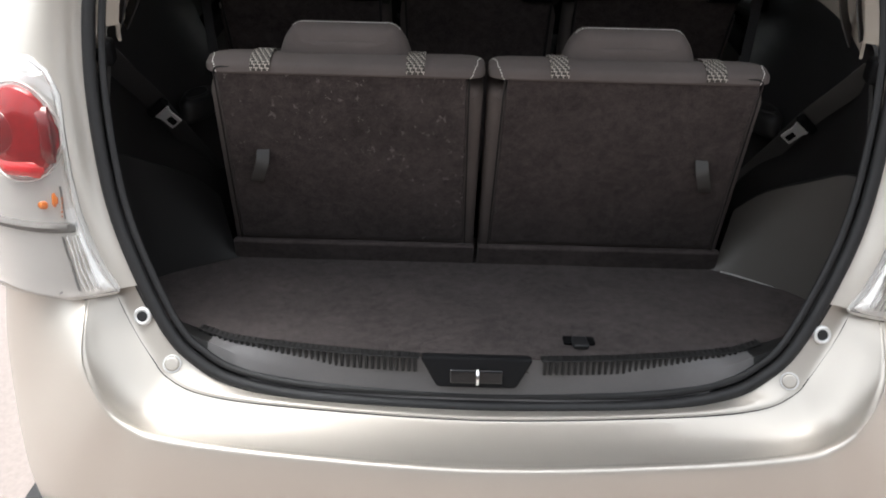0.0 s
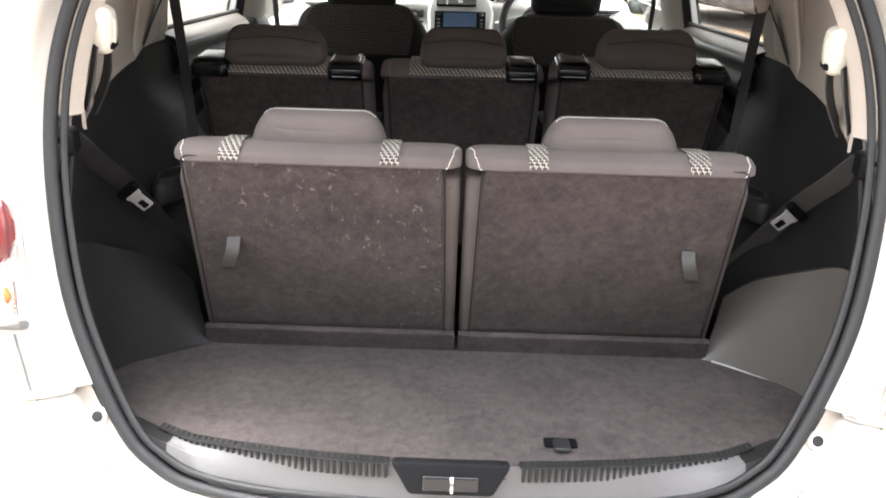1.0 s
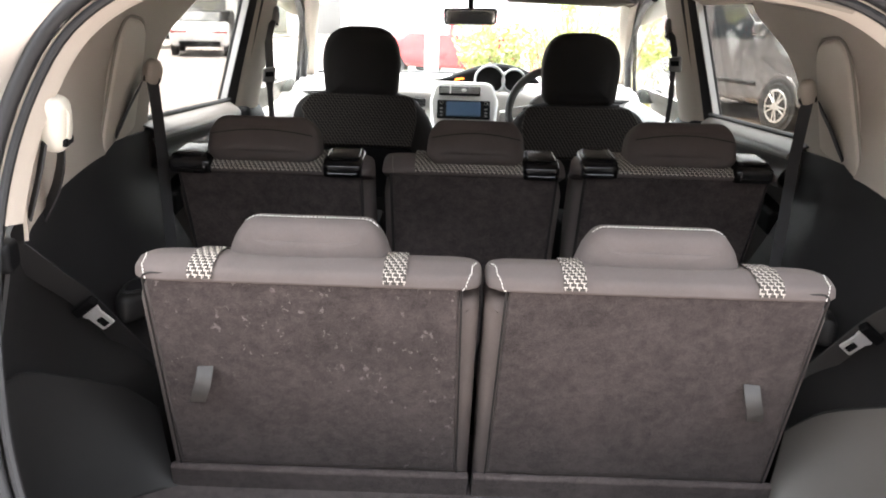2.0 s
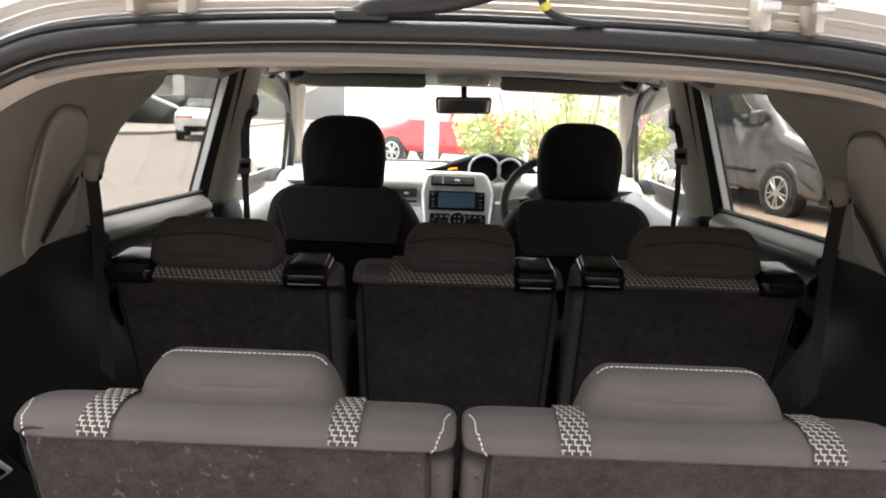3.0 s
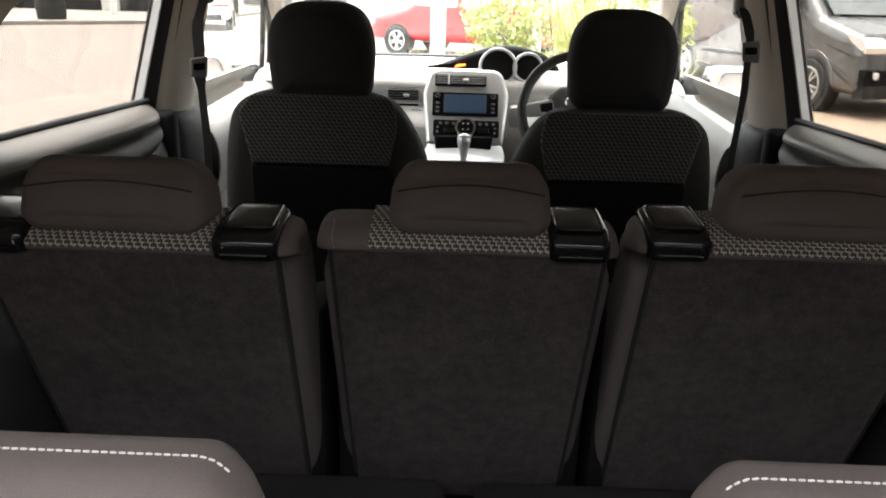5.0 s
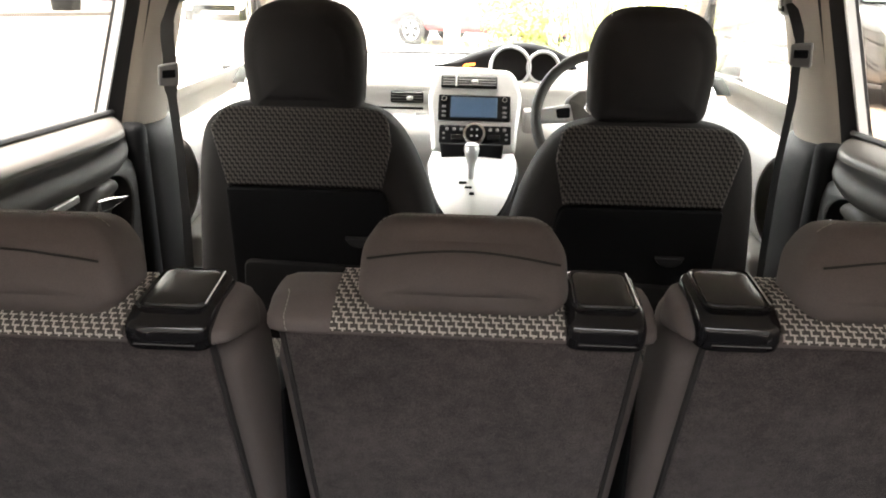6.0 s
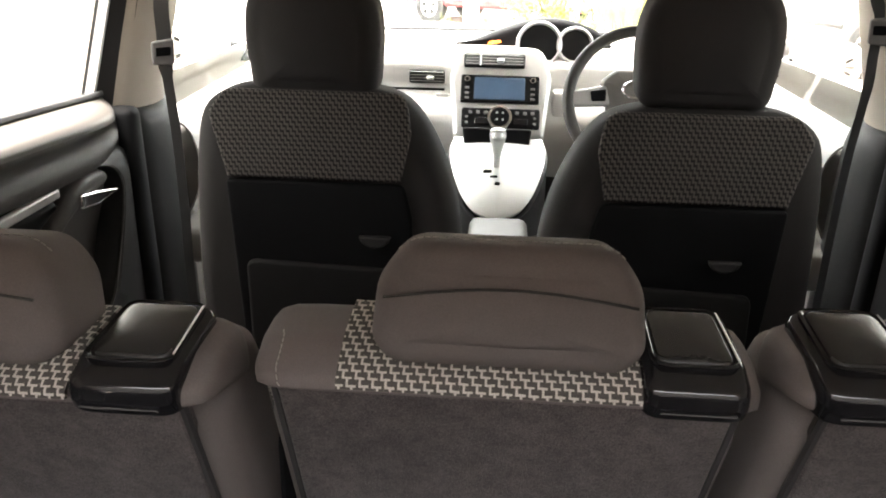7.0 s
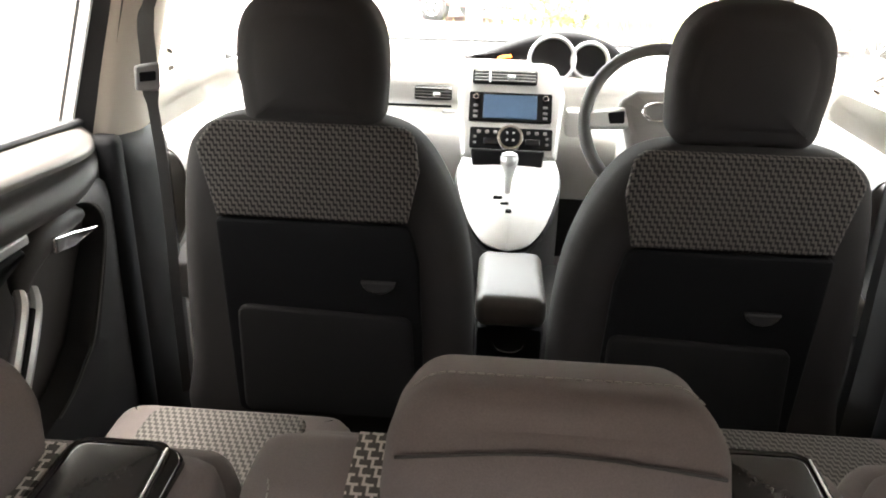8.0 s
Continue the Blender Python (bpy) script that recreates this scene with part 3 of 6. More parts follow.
    # sill fittings
    for (px, pz), kind in (((.556, .742), "stop"), ((.507, .672), "plug")):
        best = min(((abs(p.x - px) + abs(p.z - pz), i, j) for i, r in enumerate(bump_rows) for j, p in enumerate(r) if 0 < i < len(bump_rows) - 1 and 0 < j < 12), key=lambda q: q[0])
        _, i, j = best
        p = bump_rows[i][j]
        nn = (bump_rows[i][j + 1] - bump_rows[i][j - 1]).cross(bump_rows[i + 1][j] - bump_rows[i - 1][j]).normalized()
        nn = nn if nn.y < 0 else -nn
        p = Vector((px, p.y, pz)) + nn * .002
        m = look((s * p.x, p.y, p.z), (s * (p.x - nn.x), p.y - nn.y, p.z - nn.z))
        if kind == "stop":
            stop = part("rubber_stop", torus(m, 0.0115, 0.0042, 24, 8), "steel", car, "round metal stop with a dark centre")
            part("stop_centre", disc(m, 0.009, 0.010, 0.002, 16), "rubber", stop)
        else:
            plug = part("plug", disc(m, 0.0120, 0.008, 0.003, 20), "paint", car, "round body-coloured plug")
            part("plug_rim", torus(m, 0.0135, 0.0016, 24, 6), "steel", plug)

# gap between bumper and quarter panel
for s in (-1, 1):
    top = bump_rows[-1]
    part("panel_gap", tube([(s * p.x, p.y - .004, p.z + .001) for p in top[:len(top) * 2 // 3]], .0018, 6), "rubber", car, "dark gap between bumper and body")

# roof, and what closes the body in front
roof = patch([[(x, y, z - 0.10 * abs(x / .66) ** 3.5) for x in (-.66, -.5, -.25, 0, .25, .5, .66)] for y, z in ((1.665, 1.590), (1.78, 1.61), (2.3, 1.635), (3.0, 1.64), (3.6, 1.61), (3.95, 1.565))], 3, 3)
part("roof", sheet(roof, 0.006), "paint", car)
bonnet = patch([[(x, y, z - .12 * abs(x / .85) ** 4) for x in (-.85, -.5, 0, .5, .85)] for y, z in ((4.35, 1.10), (4.6, 1.04), (4.95, .95), (5.25, .82), (5.35, .5))], 3, 3)
part("bonnet", sheet(bonnet, 0.006), "paint", car)
part("underbody", box(-.86, .86, 1.2, 5.3, .20, .34, .04), "trim", car)
for s in (-1, 1):
    for y in (2.05, 4.75):
        w = part("wheel", puff([(0.315 * math.cos(a), 0.315 * math.sin(a)) for a in (2 * math.pi * k / 32 for k in range(32))], .2, .03, basis((s * .80, y, .315), (0, 1, 0), (0, 0, 1))), "tyre", car)
        part("rim", disc(basis((s * .80, y, .315), (0, 1, 0), (0, 0, 1)), 0.2, .205, .01), "alloy", w)

# ---- boot lining ----
FLOOR_Z = lambda y: 0.684 - 0.098 * (y - 1.388)
rows = []
for k in range(15):
    f = -1 + 2 * k / 14
    xr = 0.545 * f
    yr = 1.318 + 0.080 * abs(f) ** 2.2 + 0.03 * max(0, abs(f) - .8) / .2
    row = []
    for j in range(9):
        g = j / 8
        y = yr + (1.80 - yr) * g
        half = .545 + .135 * math.sin(math.pi * min(1, g * 1.4)) - .02 * g
        row.append((half * f, y, FLOOR_Z(y)))
    rows.append(row)
floor_board = part("boot_floor", sheet(rows, 0.02, flip=True), "carpet", car, "flat dark carpeted boot floor")
m = basis((0.172, 1.392, FLOOR_Z(1.392) + .003), (1, 0, 0), (0, 1, -.098))
lift = part("floor_handle", puff(rounded([(-.027, -.012), (.027, -.012), (.027, .012), (-.027, .012)], .004, 3), .006, .002, m), "black", floor_board, "small black lift handle")
part("strap", puff(rounded([(-.014, -.030), (.014, -.030), (.013, .004), (-.013, .004)], .006, 3), .008, .003, m @ Matrix.Translation((0, 0, .004))), "rubber", lift)

# sill plate, with the latch recess
rows = []
for k in range(41):
    f = -1 + 2 * k / 40
    x = .535 * f
    e = abs(f)
    zs = AP_HALF[0][1] + .008 + (.09 * max(0, e - .62) / .38) ** 1 * (1 if e > .62 else 0)
    ys = 1.304 + .020 * e ** 2 + .03 * max(0, e - .7) / .3
    yf = 1.322 + .080 * e ** 2.2 + .03 * max(0, e - .8) / .2
    zf = FLOOR_Z(yf) + .004
    dip = 0.0
    rows.append([(x, ys, zs + .004), (x, ys + .012, zs + .020 + (zf - zs) * .25 - dip * .4), (x, (ys + yf) / 2 + .004, zs + (zf - zs) * .72 + .006 - dip), (x, yf - .004, zf + .001 - dip), (x, yf + .004, zf - .008)])
plate = part("sill_plate", sheet(rows[3:-3], 0.004, flip=True), "scuff", car, "grey plastic sill plate with ribbed edge")
for ends in (rows[:4], rows[-4:]):
    part("sill_end", sheet([[(p[0], p[1], p[2] - .0015) for p in r] for r in ends], 0.004, flip=True), "trim", plate, "dark end of the sill plate")
for s in (-1, 1):
    band = []
    for k in range(25):
        x = s * (.10 + .385 * k / 24)
        e = abs(x) / .535
        yf = 1.322 + .080 * e ** 2.2 + .03 * max(0, e - .8) / .2
        band.append([(x, yf + d, FLOOR_Z(yf) + h) for d, h in ((-.0135, .0080), (-.0125, .0096), (.007, .0066), (.009, -.010))])
    part("ribbed_band", sheet(band, 0.003, flip=s > 0), "trim", plate, "dark ribbed edge of the sill plate")
for k in range(96):
    f = -0.90 + 1.80 * k / 95
    x, e = .535 * f, abs(f)
    if abs(x) < .10:
        continue
    yf = 1.322 + .080 * e ** 2.2 + .03 * max(0, e - .8) / .2
    part("rib", box(x - .0026, x + .0026, yf - .0120, yf + .004, FLOOR_Z(yf) - .020, FLOOR_Z(yf) + .0092, .0008, 1), "trim", plate)
latch = part("latch_recess", puff(rounded([(-.100, .030), (-.070, -.022), (.060, -.022), (.088, .030)], [.006, .012, .012, .006], 4), .022, .004, basis((0, 1.3160, .6690), (1, 0, 0), (0, .27, .963))), "recess", car, "black latch recess in the sill")
part("latch_slot", puff(rounded([(-.050, -.014), (.038, -.014), (.038, .012), (-.050, .012)], .004, 3), .028, .004, basis((0, 1.3155, .6680), (1, 0, 0), (0, .27, .963))), "gloss", latch)
part("striker", tube(crom([(-.004, 1.310, .655), (-.004, 1.294, .662), (-.004, 1.292, .674), (-.004, 1.300, .684), (-.004, 1.318, .684)], 4), .0030, 8), "chrome", latch, "bright metal striker loop")

# side trims of the boot, built for the right and mirrored
for s in (-1, 1):
    low = [
        [(.535, 1.40, .66), (.556, 1.395, .76), (.590, 1.42, .87), (.612, 1.46, 1.00), (.614, 1.50, 1.09), (.606, 1.515, 1.150)],
        [(.640, 1.45, .66), (.648, 1.45, .76), (.655, 1.46, .87), (.655, 1.50, 1.00), (.640, 1.53, 1.10), (.630, 1.55, 1.157)],
        [(.668, 1.56, .645), (.672, 1.56, .76), (.678, 1.57, .87), (.684, 1.60, .985), (.672, 1.63, 1.09), (.655, 1.64, 1.168)],
        [(.645, 1.68, .64), (.650, 1.68, .76), (.662, 1.69, .85), (.690, 1.70, .955), (.685, 1.72, 1.10), (.676, 1.76, 1.182)],
        [(.565, 1.80, .63), (.580, 1.80, .76), (.605, 1.81, .85), (.665, 1.82, .92), (.69, 1.87, 1.10), (.690, 1.93, 1.196)],
        [(.55, 2.05, .60), (.56, 2.05, .76), (.58, 2.06, .88), (.65, 2.07, .98), (.70, 2.08, 1.10), (.705, 2.12, 1.192)],
        [(.60, 2.30, .60), (.62, 2.30, .76), (.65, 2.30, .88), (.70, 2.30, .98), (.735, 2.30, 1.08), (.74, 2.33, 1.175)],
    ]
    rows = patch([[Vector((s * p[0], p[1], p[2])) for p in r] for r in low], 4, 4)
    tr = part("boot_side_trim", sheet(rows, 0.006, flip=s > 0), "trim", car, "charcoal moulded plastic boot side lining")
    # storage lid seam and small fittings on the lining
    rest = part("side_armrest", puff([(.032 * math.cos(a), .085 * math.sin(a)) for a in (2 * math.pi * k / 28 for k in range(28))], .05, .015, basis((s * .600, 1.875, .942), (1, 0, 0), (0, 1, -.05))), "trim", tr, "moulded side armrest beside the seat")
    part("cup_rim", torus(basis((s * .600, 1.865, .968), (1, 0, 0), (0, 1, -.05)) @ Matrix.Diagonal((.75, 1.7, 1, 1)), .028, .003, 28, 6), "trim", rest, "dark rim of the cup recess")
    part("cup_recess", disc(basis((s * .600, 1.865, .964), (1, 0, 0), (0, 1, -.05)) @ Matrix.Diagonal((.7, 1.6, 1, 1)), .028, .010, .003, 24), "recess", rest)
    part("hook_cup", puff(rounded([(-.022, -.02), (.022, -.02), (.022, .02), (-.022, .02)], .012, 4), .02, .006, basis((s * .610, 1.512, 1.135), (.25 * s, 1, 0), (0, 0, 1))), "black", tr, "moulded black hook recess")
    part("belt_slot", tube(crom([(s * .668, 1.74, 1.16), (s * .676, 1.80, 1.185), (s * .684, 1.88, 1.205)], 3), .004, 6), "grey", tr)
    # lower storage cover beside the seat
    cov = patch([
        [(s * .634, 1.450, .682), (s * .640, 1.450, .77), (s * .644, 1.460, .87), (s * .642, 1.48, .955)],
        [(s * .658, 1.540, .662), (s * .661, 1.540, .75), (s * .658, 1.550, .85), (s * .654, 1.57, .935)],
        [(s * .640, 1.615, .653), (s * .645, 1.620, .74), (s * .642, 1.635, .82), (s * .640, 1.65, .890)],
        [(s * .560, 1.694, .648), (s * .572, 1.705, .71), (s * .582, 1.720, .77), (s * .592, 1.74, .825)],
        [(s * .505, 1.728, .646), (s * .524, 1.745, .68), (s * .538, 1.760, .72), (s * .552, 1.78, .765)],
    ], 4, 4)
    # right cover and foot edge are paler: the light there is put into the colour
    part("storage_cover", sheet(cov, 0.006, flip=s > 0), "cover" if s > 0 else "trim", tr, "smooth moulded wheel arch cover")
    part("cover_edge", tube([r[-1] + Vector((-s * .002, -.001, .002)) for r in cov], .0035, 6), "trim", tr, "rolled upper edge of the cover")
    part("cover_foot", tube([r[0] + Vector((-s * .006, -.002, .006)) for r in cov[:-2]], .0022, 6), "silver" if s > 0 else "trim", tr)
    # cream upper pillar
    pil = [
        [(.604, 1.545, 1.145), (.606, 1.560, 1.22), (.594, 1.585, 1.30), (.570, 1.610, 1.375), (.532, 1.635, 1.440), (.45, 1.655, 1.500)],
        [(.628, 1.60, 1.150), (.626, 1.62, 1.24), (.612, 1.635, 1.32), (.588, 1.65, 1.40), (.55, 1.66, 1.46), (.47, 1.66, 1.515)],
        [(.660, 1.75, 1.170), (.650, 1.76, 1.27), (.636, 1.78, 1.35), (.610, 1.79, 1.43), (.57, 1.80, 1.49), (.49, 1.80, 1.543)],
        [(.690, 1.95, 1.180), (.678, 1.96, 1.30), (.660, 1.97, 1.38), (.632, 1.98, 1.46), (.59, 1.99, 1.515), (.51, 2.0, 1.558)],
        [(.715, 2.15, 1.170), (.708, 2.15, 1.30), (.690, 2.17, 1.38), (.660, 2.19, 1.47), (.61, 2.20, 1.53), (.53, 2.2, 1.565)],
        [(.750, 2.31, 1.16), (.745, 2.35, 1.28), (.735, 2.44, 1.38), (.690, 2.56, 1.475), (.63, 2.45, 1.535), (.545, 2.4, 1.568)],
    ]
    rows = patch([[Vector((s * p[0], p[1], p[2])) for p in r] for r in pil], 5, 5)
    pl = part("pillar_trim", sheet(rows, 0.005, flip=s > 0), "cream", car, "cream cloth-effect rear pillar lining")
    ov = rounded([(-.118, -.15), (.12, -.15), (.125, .11), (-.06, .125)], [.07, .06, .06, .09], 7)
    # oval panel is brightened by colour, as the lit part of the pillar
    part("pillar_panel", puff(ov, .020, .009, basis((s * .684, 2.06, 1.305), (.15 * s, 1, 0), (-.22 * s, 0, 1)), bulge=.004, back=.004), "cream_lit", pl, "raised oval panel in the pillar lining")
    om = basis((s * .680, 2.06, 1.305), (.15 * s, 1, 0), (-.22 * s, 0, 1))
    # darker tube stands in for the soft shade round the oval
    part("panel_shade", tube([om @ Vector((u * 1.03, v * 1.03, 0)) for u, v in ov], .0030, 6, True), "liner", pl, "darker line for the soft shade round the panel")

# headliner and tailgate header
NY = [(1.612, 1.490, .40), (1.66, 1.535, .46), (1.80, 1.553, .50), (2.2, 1.572, .53), (2.7, 1.582, .55), (3.2, 1.575, .55), (3.55, 1.553, .54), (3.80, 1.518, .53)]
rows = patch([[(f * (h + .07), y, z - (.03 if y < 1.75 else .085 if y < 2.5 else .04 if y < 3.0 else .022) * max(0, abs(f) - .45) ** 2 / .3) for f in (-1, -.75, -.45, 0, .45, .75, 1)] for y, z, h in NY], 3, 4)
tagged(part("headliner", sheet(rows, 0.008), "liner", car, "cream cloth headliner"), kind="")
ring0, ring1, ring2, ring3 = ring_off(-.008, .004), ring_off(-.020, .012), ring_off(-.029, .030), ring_off(-.022, .085)
arc = [k for k in range(len(AP)) if AP[k].z > 1.16]
rows = []
for k in arc:
    wk = min(1.0, max(0.0, (AP[k].z - 1.30) / .18))
    soft_k = ring3[k] + Vector((math.copysign(.02 * (1 - wk), AP[k].x), 0, .030 * wk))
    rows.append([ring0[k], ring1[k], ring2[k], ring2[k] * .6 + soft_k * .4, soft_k])
part("opening_trim", sheet(rows, 0.004), "cream", car, "cream trim round the top of the opening")

# painted gutter over the opening, with its seams
gut = [k for k in range(len(AP)) if AP[k].z > 1.33]
levels = [ring_off(o, d) for o, d in ((.006, .010), (.016, .016), (.020, .022), (.030, .020), (.034, .028), (.052, .026), (.072, .050))]
gutter = part("roof_gutter", sheet([[lv[k] for lv in levels] for k in gut], .003, flip=True), "paint", car, "silver painted gutter over the tailgate opening", sharp=20)
for o, d in ((.024, .017), (.041, .023)):
    rg = ring_off(o, d)
    part("gutter_seam", tube([rg[k] for k in gut], .0012, 5), "steel", gutter)
# roof rail linings over the doors, pillars
for s in (-1, 1):
    rail = patch([[(s * .600, y, 1.552 if y < 3.5 else 1.552 - (y - 3.5) * .10), (s * .65, y, 1.528 if y < 3.5 else 1.528 - (y - 3.5) * .10), (s * .70, y, 1.50 if y < 3.3 else 1.50 - (y - 3.3) * .12), (s * .735, y, 1.51 if y < 3.3 else 1.51 - (y - 3.3) * .14)] for y in (2.35, 2.6, 3.0, 3.3, 3.6, 3.85)], 3, 3)
    part("roof_rail_lining", sheet(rail, .006, flip=s < 0), "cream", car)
    # B pillar
    def bp(z):
        k = (z - 1.12) / .40
        x = .742 - .085 * max(0, k)
        dy = .05 * k
        return [(s * (x + .02), 3.005 + dy, z), (s * (x - .012), 3.015 + dy, z), (s * (x - .032), 3.085 + dy, z), (s * (x - .018), 3.165 + dy, z), (s * (x + .03), 3.20 + dy, z)]
    part("centre_pillar", sheet(patch([bp(z) for z in (1.118, 1.25, 1.38, 1.53)], 4, 4), .006, flip=s < 0), "cream", car, "cream upper centre pillar lining")
    part("centre_pillar_base", sheet(patch([[(s * (.745 - a), 3.00 + b, z) for a, b in ((0, 0), (.05 * k, .02), (.068 * k, .09), (.05 * k, .175), (0, .22))] for z, k in ((.45, 1), (.75, 1), (1.0, 1), (1.09, .96), (1.125, .74), (1.135, .35))], 4, 4), .006, flip=s < 0), "trim", car, "charcoal lower centre pillar lining")
    part("door_edge_seal", box(min(s * .688, s * .742), max(s * .688, s * .742), 2.965, 3.008, .45, 1.150, .016, 3), "recess", car, "black rubber seal along the door edge")
    fx = lambda z: .785 - .25 * (z - 1.165)
    part("pillar_frame", sheet([[(s * (fx(z) - .004), 2.985 + .14 * (z - 1.165), z), (s * (fx(z) - .030), 2.990 + .14 * (z - 1.165), z), (s * (fx(z) - .044), 3.004 + .14 * (z - 1.165), z), (s * (fx(z) - .060), 3.011 + .14 * (z - 1.165), z)] for z in (1.13, 1.25, 1.40, 1.53)], .010, flip=s > 0), "rubber", car, "black door seal and frame")
    part("frame_strip", ribbon([(s * (fx(z) - .016), 2.974 + .14 * (z - 1.165), z) for z in (1.165, 1.28, 1.40, 1.53)], (s, .15, 0), .018, .006), "silver", car, "silver strip along the door frame")
    # A pillar
    part("front_pillar", tube(crom([(s * .600, 3.58, 1.520), (s * .640, 3.78, 1.445), (s * .690, 4.00, 1.315), (s * .745, 4.25, 1.10)], 4), .033, 8), "cream", car, "cream windscreen pillar")
    part("quarter_post", tube(crom([(s * .645, 3.40, 1.522), (s * .660, 3.62, 1.485), (s * .690, 3.88, 1.375), (s * .715, 4.02, 1.25), (s * .745, 4.08, 1.08)], 4), .015, 8), "rubber", car, "black front door window frame")
    part("front_window_divider", tube(crom([(s * .69, 3.84, 1.385), (s * .722, 3.93, 1.25), (s * .748, 3.97, 1.09)], 4), .010, 8), "rubber", car, "black quarter window bar")

# doors: inner panel with window ledge, and window panes
def door(s, name, y0, y1, zl0, zl1, skin="door", ledge_skin="cover"):
    d = part(name, sheet(patch([[(s * .722, y, .40), (s * .737, y, .60), (s * .757, y, .80), (s * .747, y, .95), (s * .724, y, zl0 + (zl1 - zl0) * (y - y0) / (y1 - y0) - .075), (s * .727, y, zl0 + (zl1 - zl0) * (y - y0) / (y1 - y0) - .03),
             (s * .745, y, zl0 + (zl1 - zl0) * (y - y0) / (y1 - y0) - .008), (s * .765, y, zl0 + (zl1 - zl0) * (y - y0) / (y1 - y0))] for y in [y0 + (y1 - y0) * k / 4 for k in range(5)]], 4, 3), .004, flip=s > 0), skin, car, "moulded door lining")
    ledge = patch([[(s * (a + (.766 - a) * .62 * max(0.0, (f - .80) / .20) ** 2), y0 + (y1 - y0) * f, zl0 + (zl1 - zl0) * f + b) for a, b in ((.690, -.030), (.694, -.018), (.722, -.006), (.762, .002))] for f in (0, .25, .5, .7, .82, .90, .96, 1.0)], 4, 3)
    part("window_ledge", sheet(ledge, .004, flip=s > 0), ledge_skin, d, "grey padded window ledge")
    return d


for s in (-1, 1):
    part("window_strip", tube([(s * .752, 2.27, 1.200), (s * .752, 2.62, 1.186), (s * .752, 2.985, 1.171)], .0065, 8), "rubber", car, "black rubber strip along the window foot")
    rd = door(s, "rear_door_lining", 2.26, 2.985, 1.192, 1.163)
    fd = door(s, "front_door_lining", 3.16, 4.10, 1.075, 1.105, "door_trim", "door_trim")
    # padded band under the ledge, arched recess and the panel round it
    zl = lambda y: 1.192 - .040 * (y - 2.26)
    band = patch([[(s * (a + .035 * max(0.0, (y - 2.84) / .115) ** 2), y, zl(y) + b * (1 - .30 * max(0, y - 2.80) / .13)) for a, b in ((.712, -.030), (.708, -.044), (.690, -.056), (.680, -.074), (.681, -.088), (.690, -.098), (.716, -.101))] for y in (2.27, 2.45, 2.60, 2.72, 2.82, 2.90, 2.955)], 4, 3)
    part("upper_pad", sheet(band, .005, flip=s > 0), "door", rd, "charcoal padded band under the window")
    arch = crom([(2.27, 1.098), (2.50, 1.092), (2.69, 1.086), (2.80, 1.080), (2.870, 1.068), (2.908, 1.038), (2.912, 1.000), (2.886, .938), (2.835, .846), (2.798, .814), (2.726, .774), (2.58, .745), (2.27, .72)], 5)
    outer = crom([(2.27, 1.106), (2.50, 1.100), (2.69, 1.096), (2.82, 1.092), (2.93, 1.086), (2.972, 1.060), (2.978, 1.000), (2.978, .90), (2.978, .72), (2.978, .55), (2.86, .47), (2.60, .45), (2.27, .45)], 5)
    rim_rows = []
    for off, f in ((.744, 0.0), (.722, 0.0), (.706, .02), (.698, .07), (.700, .30), (.706, .65), (.716, 1.0)):
        rim_rows.append([(s * off, a[0] + (b[0] - a[0]) * f, a[1] + (b[1] - a[1]) * f) for a, b in [((p.x, p.y), (q.x, q.y)) for p, q in zip(arch, outer)]])
    part("recess_panel", sheet(rim_rows, .003, flip=s < 0), "trim", rd, "black panel with an arched recess")
    part("recess_rim", tube([(s * .697, p.x, p.y) for p in arch[18:52]], .0022, 6), "door", rd, "moulded rim of the recess")
    pod = crom([(2.870, 1.046), (2.835, 1.052), (2.780, 1.050), (2.730, 1.034), (2.702, 1.012), (2.690, .985)], 4)
    part("handle_pod", tube([(s * .712, p.x, p.y) for p in pod], [.006 + .018 * math.sin(math.pi * (k + 2) / (len(pod) + 3)) for k in range(len(pod))], 10), "door", rd, "grey moulded pod round the release")
    for dy, dz in ((0, 0), (.030, -.014)):
        part("door_pull", tube(crom([(s * .700, 2.560 + dy, .800 + dz), (s * .692, 2.590 + dy, .860 + dz), (s * .690, 2.630 + dy, .925 + dz), (s * .696, 2.668 + dy, .975 + dz), (s * .712, 2.690 + dy, .995 + dz)], 5), .0085, 8), "silver", rd, "silver grab bar")
    part("pull_core", tube(crom([(s * .704, 2.575, .793), (s * .697, 2.605, .853), (s * .695, 2.645, .918), (s * .700, 2.683, .968)], 5), .012, 8), "black", rd)
    part("door_release", puff(rounded([(-.062, -.014), (-.01, -.012), (.062, .006), (.062, .010), (-.01, .013), (-.062, .012)], .005, 3), .014, .004, basis((s * .690, 2.812, 1.028), (0, 1, -.18), (0, 0, 1))), "chrome", rd, "chrome release lever")
    part("armrest", puff(rounded([(2.30, 1.030), (2.55, 1.066), (2.690, 1.062), (2.700, 1.045), (2.60, 1.010), (2.30, .97)], .010, 4), .05, .012, basis((s * .715, 0, 0), (0, 1, 0), (0, 0, 1))), "black", rd, "dark door armrest")
    part("armrest_strip", puff(rounded([(2.40, 1.062), (2.55, 1.078), (2.696, 1.079), (2.696, 1.064), (2.55, 1.062), (2.40, 1.046)], .004, 3), .012, .004, basis((s * .690, 0, 0), (0, 1, 0), (0, 0, 1))), "silver", rd, "silver strip along the armrest")
